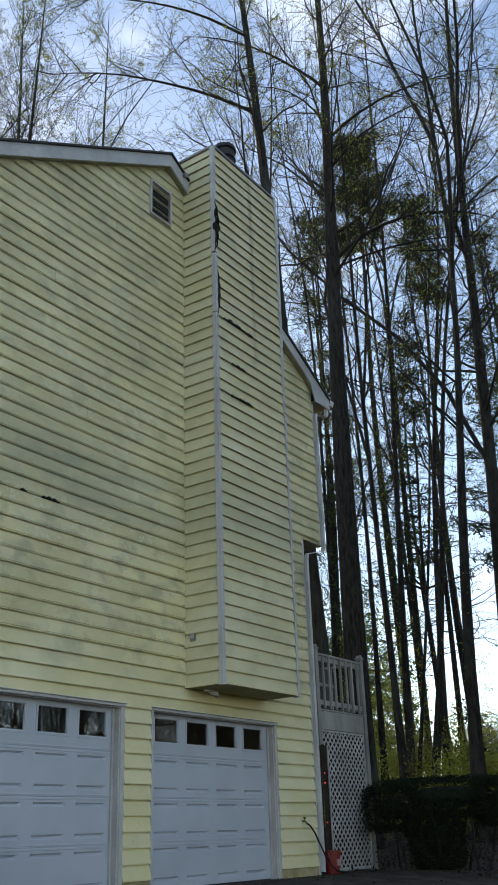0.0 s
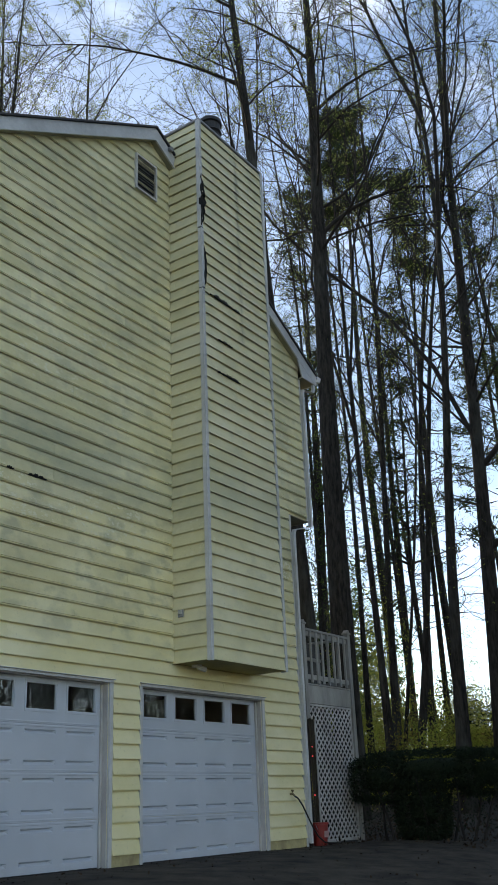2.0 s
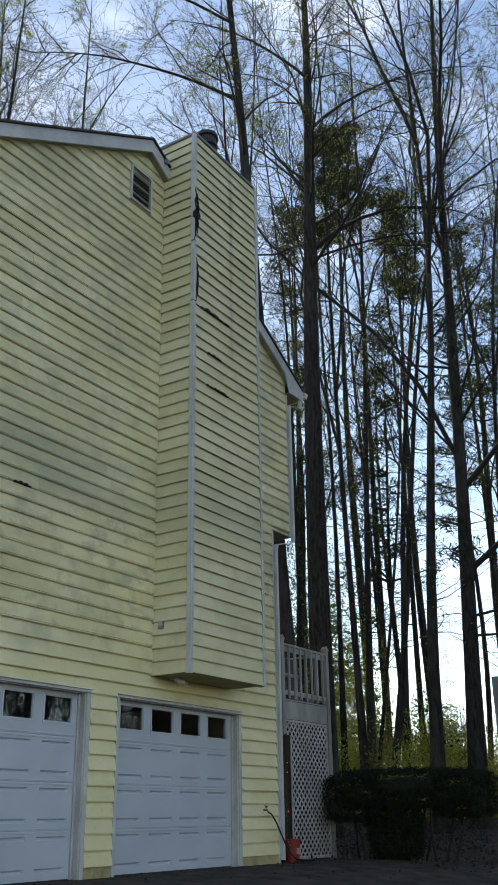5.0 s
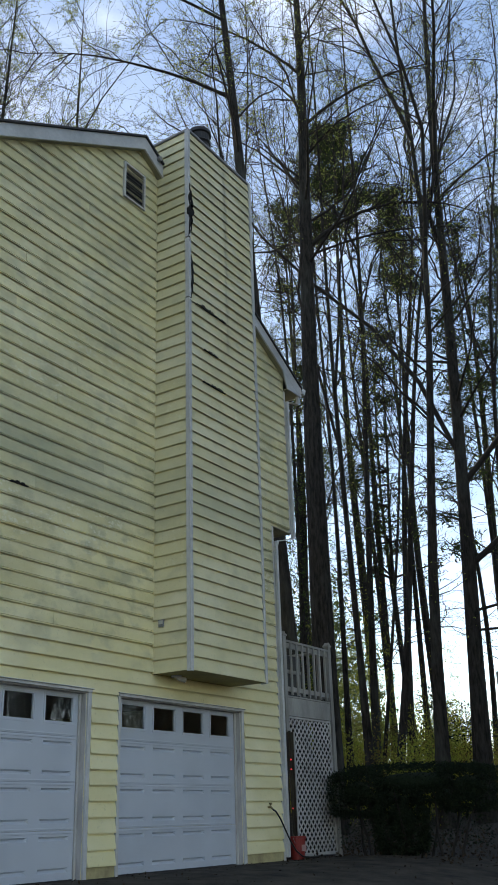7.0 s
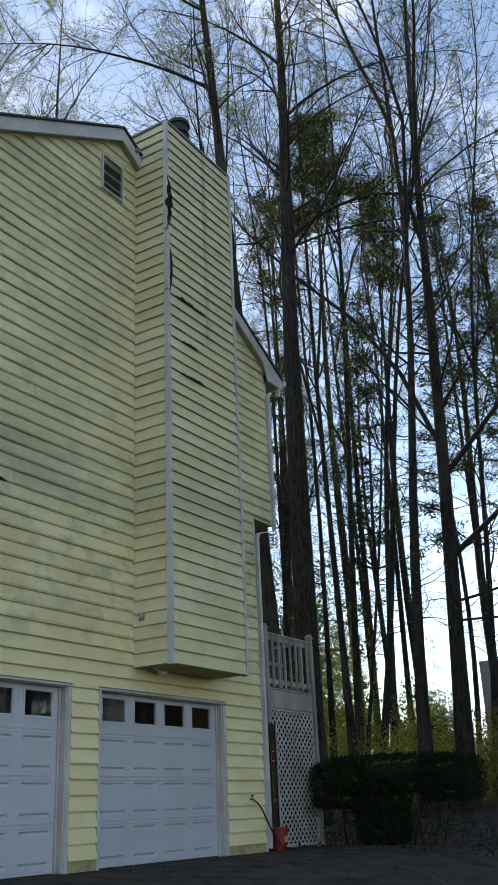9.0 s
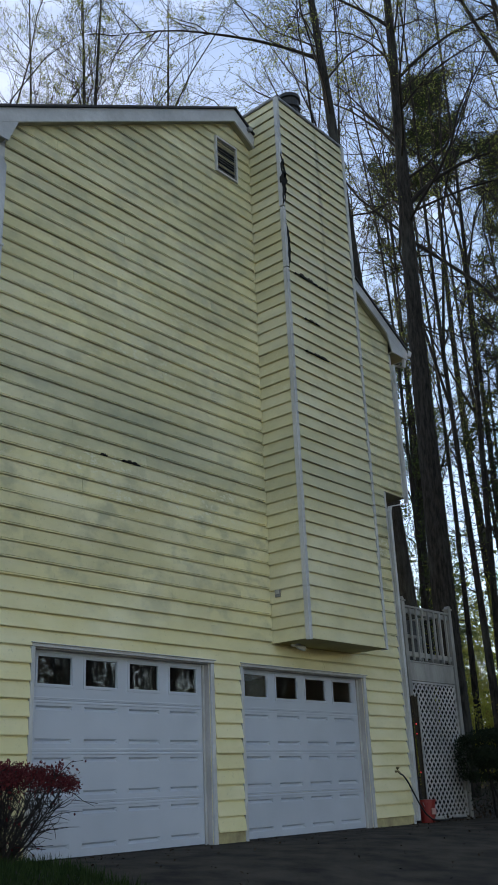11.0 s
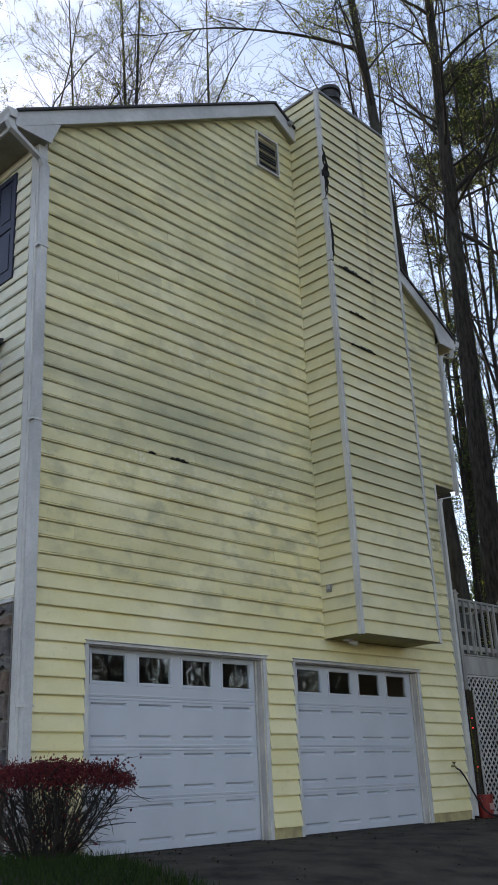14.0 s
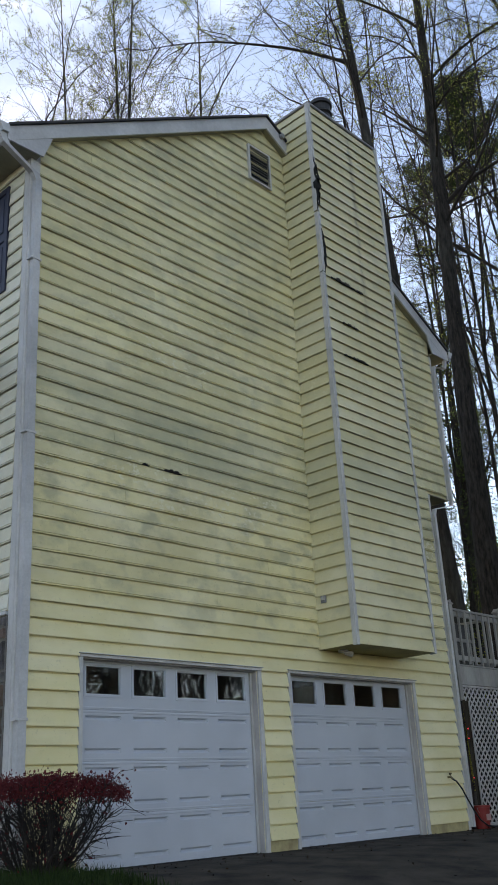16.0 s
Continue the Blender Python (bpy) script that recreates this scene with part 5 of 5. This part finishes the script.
# grass on the bed by the drive
rng = random.Random(13)
s = Soup()
for _ in range(9000):
    x, y = rng.uniform(-5.4, -3.0), rng.uniform(-3.0, -0.4)
    if x > -3.3 - 0.5 * (1 - math.exp(y / 2)) + rng.gauss(0, 0.06):
        continue
    p = Vector((x, y, ground_z(x, y) - 0.03))
    a = Vector((rng.gauss(0, 0.35), rng.gauss(0, 0.35), 1)).normalized() * rng.uniform(0.05, 0.15)
    b = Vector((rng.gauss(0, 1), rng.gauss(0, 1), 0)).normalized() * 0.006
    n = len(s.v)
    s.v += [p - b, p + b, p + a]
    s.f.append((n, n + 1, n + 2))
tagged(new("grass", s.mesh("grass", GRASS, False)), "short green grass at the bed's edge", "grass", kind="stuff")
# leaf litter and small debris by the deck and under the hedge
s = Soup()
for _ in range(2600):
    x, y = rng.uniform(4.6, 12), rng.uniform(-4.5, 2.5)
    if x < 6.0 + 0.5 * math.sin(y * 0.6) and y < -0.35:
        continue
    s.leaf(Vector((x, y, ground_z(x, y) + rng.uniform(-0.01, 0.03))), rng.uniform(0.03, 0.09), rng)
for _ in range(420):
    x, y = rng.uniform(-2.8, 6.0), -0.15 - 3.5 * rng.random() ** 2.2
    s.leaf(Vector((x, y, ground_z(x, y) + 0.012)), rng.uniform(0.015, 0.05), rng)
tagged(new("leaf_litter", s.mesh("leaf_litter", leaf_material("dry_leaves", (0.025, 0.017, 0.010), (0.07, 0.047, 0.028), 0.1), False)), "dry brown leaves strewn on the soil", "leaf litter", kind="stuff")

# neighbouring house far off through the trees
nb = thing("neighbour_house", "pale house with a chimney far off through the trees", "house", (38.3, 3.4, 2.2))
part("wall", boxed(0.2, 8, -7, 4.2, -1.5, 3.0), mottled("pale_stucco", (0.45, 0.43, 0.38), (0.38, 0.36, 0.32), 1, 0.9), nb)
bm = bmesh.new()
prism(bm, [(0.0, 3.0), (8.2, 3.0), (4.1, 5.6)], "y", -7.2, 4.4)
part("roof", bm, SHINGLE, nb)
part("chimney", boxed(-0.45, 0.19, 3.75, 4.45, -1.5, 4.95, bevel=0.02), mottled("grey_brick", (0.45, 0.43, 0.42), (0.36, 0.34, 0.33), 4, 0.9), nb, "grey chimney")
part("window", boxed(0.16, 0.198, 1.2, 2.2, 0.6, 2.0), SHUTTER, nb, "dark window")
spots = [(13.0 + srng.uniform(-0.7, 0.7), 2.05 + srng.uniform(-0.5, 0.5), 0.25, srng.uniform(0.35, 0.6), srng.uniform(1.1, 2.0)) for _ in range(5)]
scatter("young_shrub", "sunlit pale green shrub among the trunks", "shrub", spots, 1300, 0.06, SHRUB, 18, 1.0)
spots = [(-9 + d * math.cos(a), -8.2 + d * math.sin(a), 0.0, srng.uniform(0.6, 1.2), srng.uniform(1.5, 3.2)) for d, a in ((srng.uniform(24, 34), math.radians(srng.uniform(17, 29))) for _ in range(14))]
scatter("autumn_undergrowth", "ochre and olive shrubs beyond the hedge", "undergrowth", spots, 900, 0.06, DRYLEAF, 19, 1.0)
spots = [(-9 + d * math.cos(a), -8.2 + d * math.sin(a), 0.0, srng.uniform(1.2, 2.2), srng.uniform(4.0, 13.0)) for d, a in ((srng.uniform(42, 56), math.radians(srng.uniform(26.2, 38))) for _ in range(26))]
scatter("far_wood", "dim green wood far behind the trunks", "woods", spots, 190, 0.16, GREENLEAF, 21, 1.0)
# low dark ground cover at the edge of the drive
spots = [(7.6 + srng.uniform(-0.3, 1.6), -3.3 + srng.uniform(-0.9, 0.6), 0.0, srng.uniform(0.25, 0.45), srng.uniform(0.15, 0.3)) for _ in range(12)]
scatter("ground_cover", "low dark ground cover beside the drive", "ground cover", spots, 5000, 0.04, HEDGE, 12, 1.0)

# ---- lap boards of the walls and the chimney, one object a board ----
def board_mesh(name, material, length=1.0, bead=True, slot=0.014):
    """One lap board of unit length along x: thick drip edge, with a bead groove or plain, facing -y, its foot at z = 0."""
    prof = [(0.0, 0.030), (-0.007, 0.028), (-0.0260, 0.0), (-0.029, 0.0), (-0.030, 0.003), (-0.030, 0.012), (-0.020, 0.0140), (-0.020, 0.0205), (-0.029, 0.0235), (-0.0185, COURSE - 0.0110), (-0.003, COURSE - 0.0085), (-0.003, COURSE + 0.03), (0.0, COURSE + 0.03)]
    if not bead:
        prof = [(0.0, 0.030), (-0.007, 0.028), (-0.0295, 0.0), (-0.034, 0.0), (-0.035, 0.003), (-0.035, 0.014), (-0.013, COURSE - slot), (-0.003, COURSE - slot + 0.003), (-0.003, COURSE + 0.03), (0.0, COURSE + 0.03)]
    bm = bmesh.new()
    prism(bm, prof, "x", 0.0, length)
    return mesh_of(name, bm, material)


BOARD = board_mesh("board", SIDING)
LOW_BOARD = board_mesh("board", SIDING, bead=False, slot=0.021)
CREAM_BOARD = board_mesh("board", CREAM)
FADED_BOARD = board_mesh("board", FADED, bead=False)
brng = random.Random(5)


def lay(parent, x, y, z, length, turn=0.0, high=1.0, mesh=None):
    ob = new("board", mesh or BOARD)
    ob.parent = parent
    tilt = brng.uniform(-0.0012, 0.0012) * (2.0 / max(length, 1.0))
    ob.matrix_basis = Matrix.Translation((x, y, z + brng.uniform(-0.002, 0.002))) @ Matrix.Rotation(turn, 4, "Z") @ Matrix.Rotation(tilt, 4, "Y") @ Matrix.Diagonal((length, brng.uniform(1.0, 1.08 if mesh is FADED_BOARD else 1.35), high, 1))
    return ob


def run(parent, a, b, y, z, k):
    """A course from a to b with staggered butt joints."""
    joint = -9 + brng.uniform(0, 4.2)
    cuts = [a]
    while joint < b - 0.25:
        if joint > a + 0.25:
            cuts.append(joint)
        joint += brng.uniform(3.4, 4.8)
    cuts.append(b)
    for u, v in zip(cuts, cuts[1:]):
        lay(parent, u + 0.0004, y, z, v - u - 0.0008, mesh=LOW_BOARD if z < 2.7 else BOARD)


k = 0
while True:
    z = FIRST + k * COURSE
    zt = z + COURSE
    if zt > RIDGE_Z - 0.06:
        break
    left, right = X0 + 0.112, (X2 - 0.048 if z > NOTCH_Z - 0.05 else X1 - 0.038)
    half = (RIDGE_Z - 0.03 - zt) / PITCH
    left, right = max(left, RIDGE_X - half), min(right, RIDGE_X + half)
    spans = [(left, right)]
    if z < 2.10:
        spans = [(left, DOORS[0][0] - 0.053), (DOORS[0][1] + 0.063, DOORS[1][0] - 0.053), (DOORS[1][1] + 0.063, right)]
    elif z > CZ0 - 0.02:
        spans = [(left, min(CX0 - 0.001, right)), (CX1 + 0.001, right)]
    for a, b in spans:
        if b - a > 0.04 and z > 0.05:
            run(wall_side, a, b, 0.0, z, k)
    k += 1

k = 0
while CZ0 + k * COURSE < CZ1 - 0.05:
    z = CZ0 + k * COURSE
    high = min(1.0, (CZ1 - 0.022 - z) / (COURSE + 0.03))
    seam = 2.20 + brng.uniform(-0.008, 0.008)
    if z > 7.6:
        lay(chimney, CX0 + 0.021, CY, z, seam - CX0 - 0.0225, 0.0, high, FADED_BOARD)
        lay(chimney, seam + 0.0015, CY, z, CX1 - 0.0345 - seam, 0.0, high, FADED_BOARD)
    else:
        lay(chimney, CX0 + 0.021, CY, z, CX1 - CX0 - 0.054, 0.0, high, FADED_BOARD)
    back = -0.001 if z < 10.9 else CYB
    lay(chimney, CX0, back, z, back - CY - 0.032, -math.pi / 2, high, FADED_BOARD)
    back = -0.001 if z < 9.7 else CYB
    lay(chimney, CX1, CY + 0.072, z, back - CY - 0.072, math.pi / 2, high, FADED_BOARD)
    k += 1

k = 0
while 2.57 + k * COURSE < 8.15:
    z = 2.57 + k * COURSE
    for y0, y1 in ((0.102, 3.4), (3.403, 7.0), (7.003, BACK)):
        lay(wall_front, X0, y1, z, y1 - y0, -math.pi / 2, 1.0, CREAM_BOARD)
    k += 1
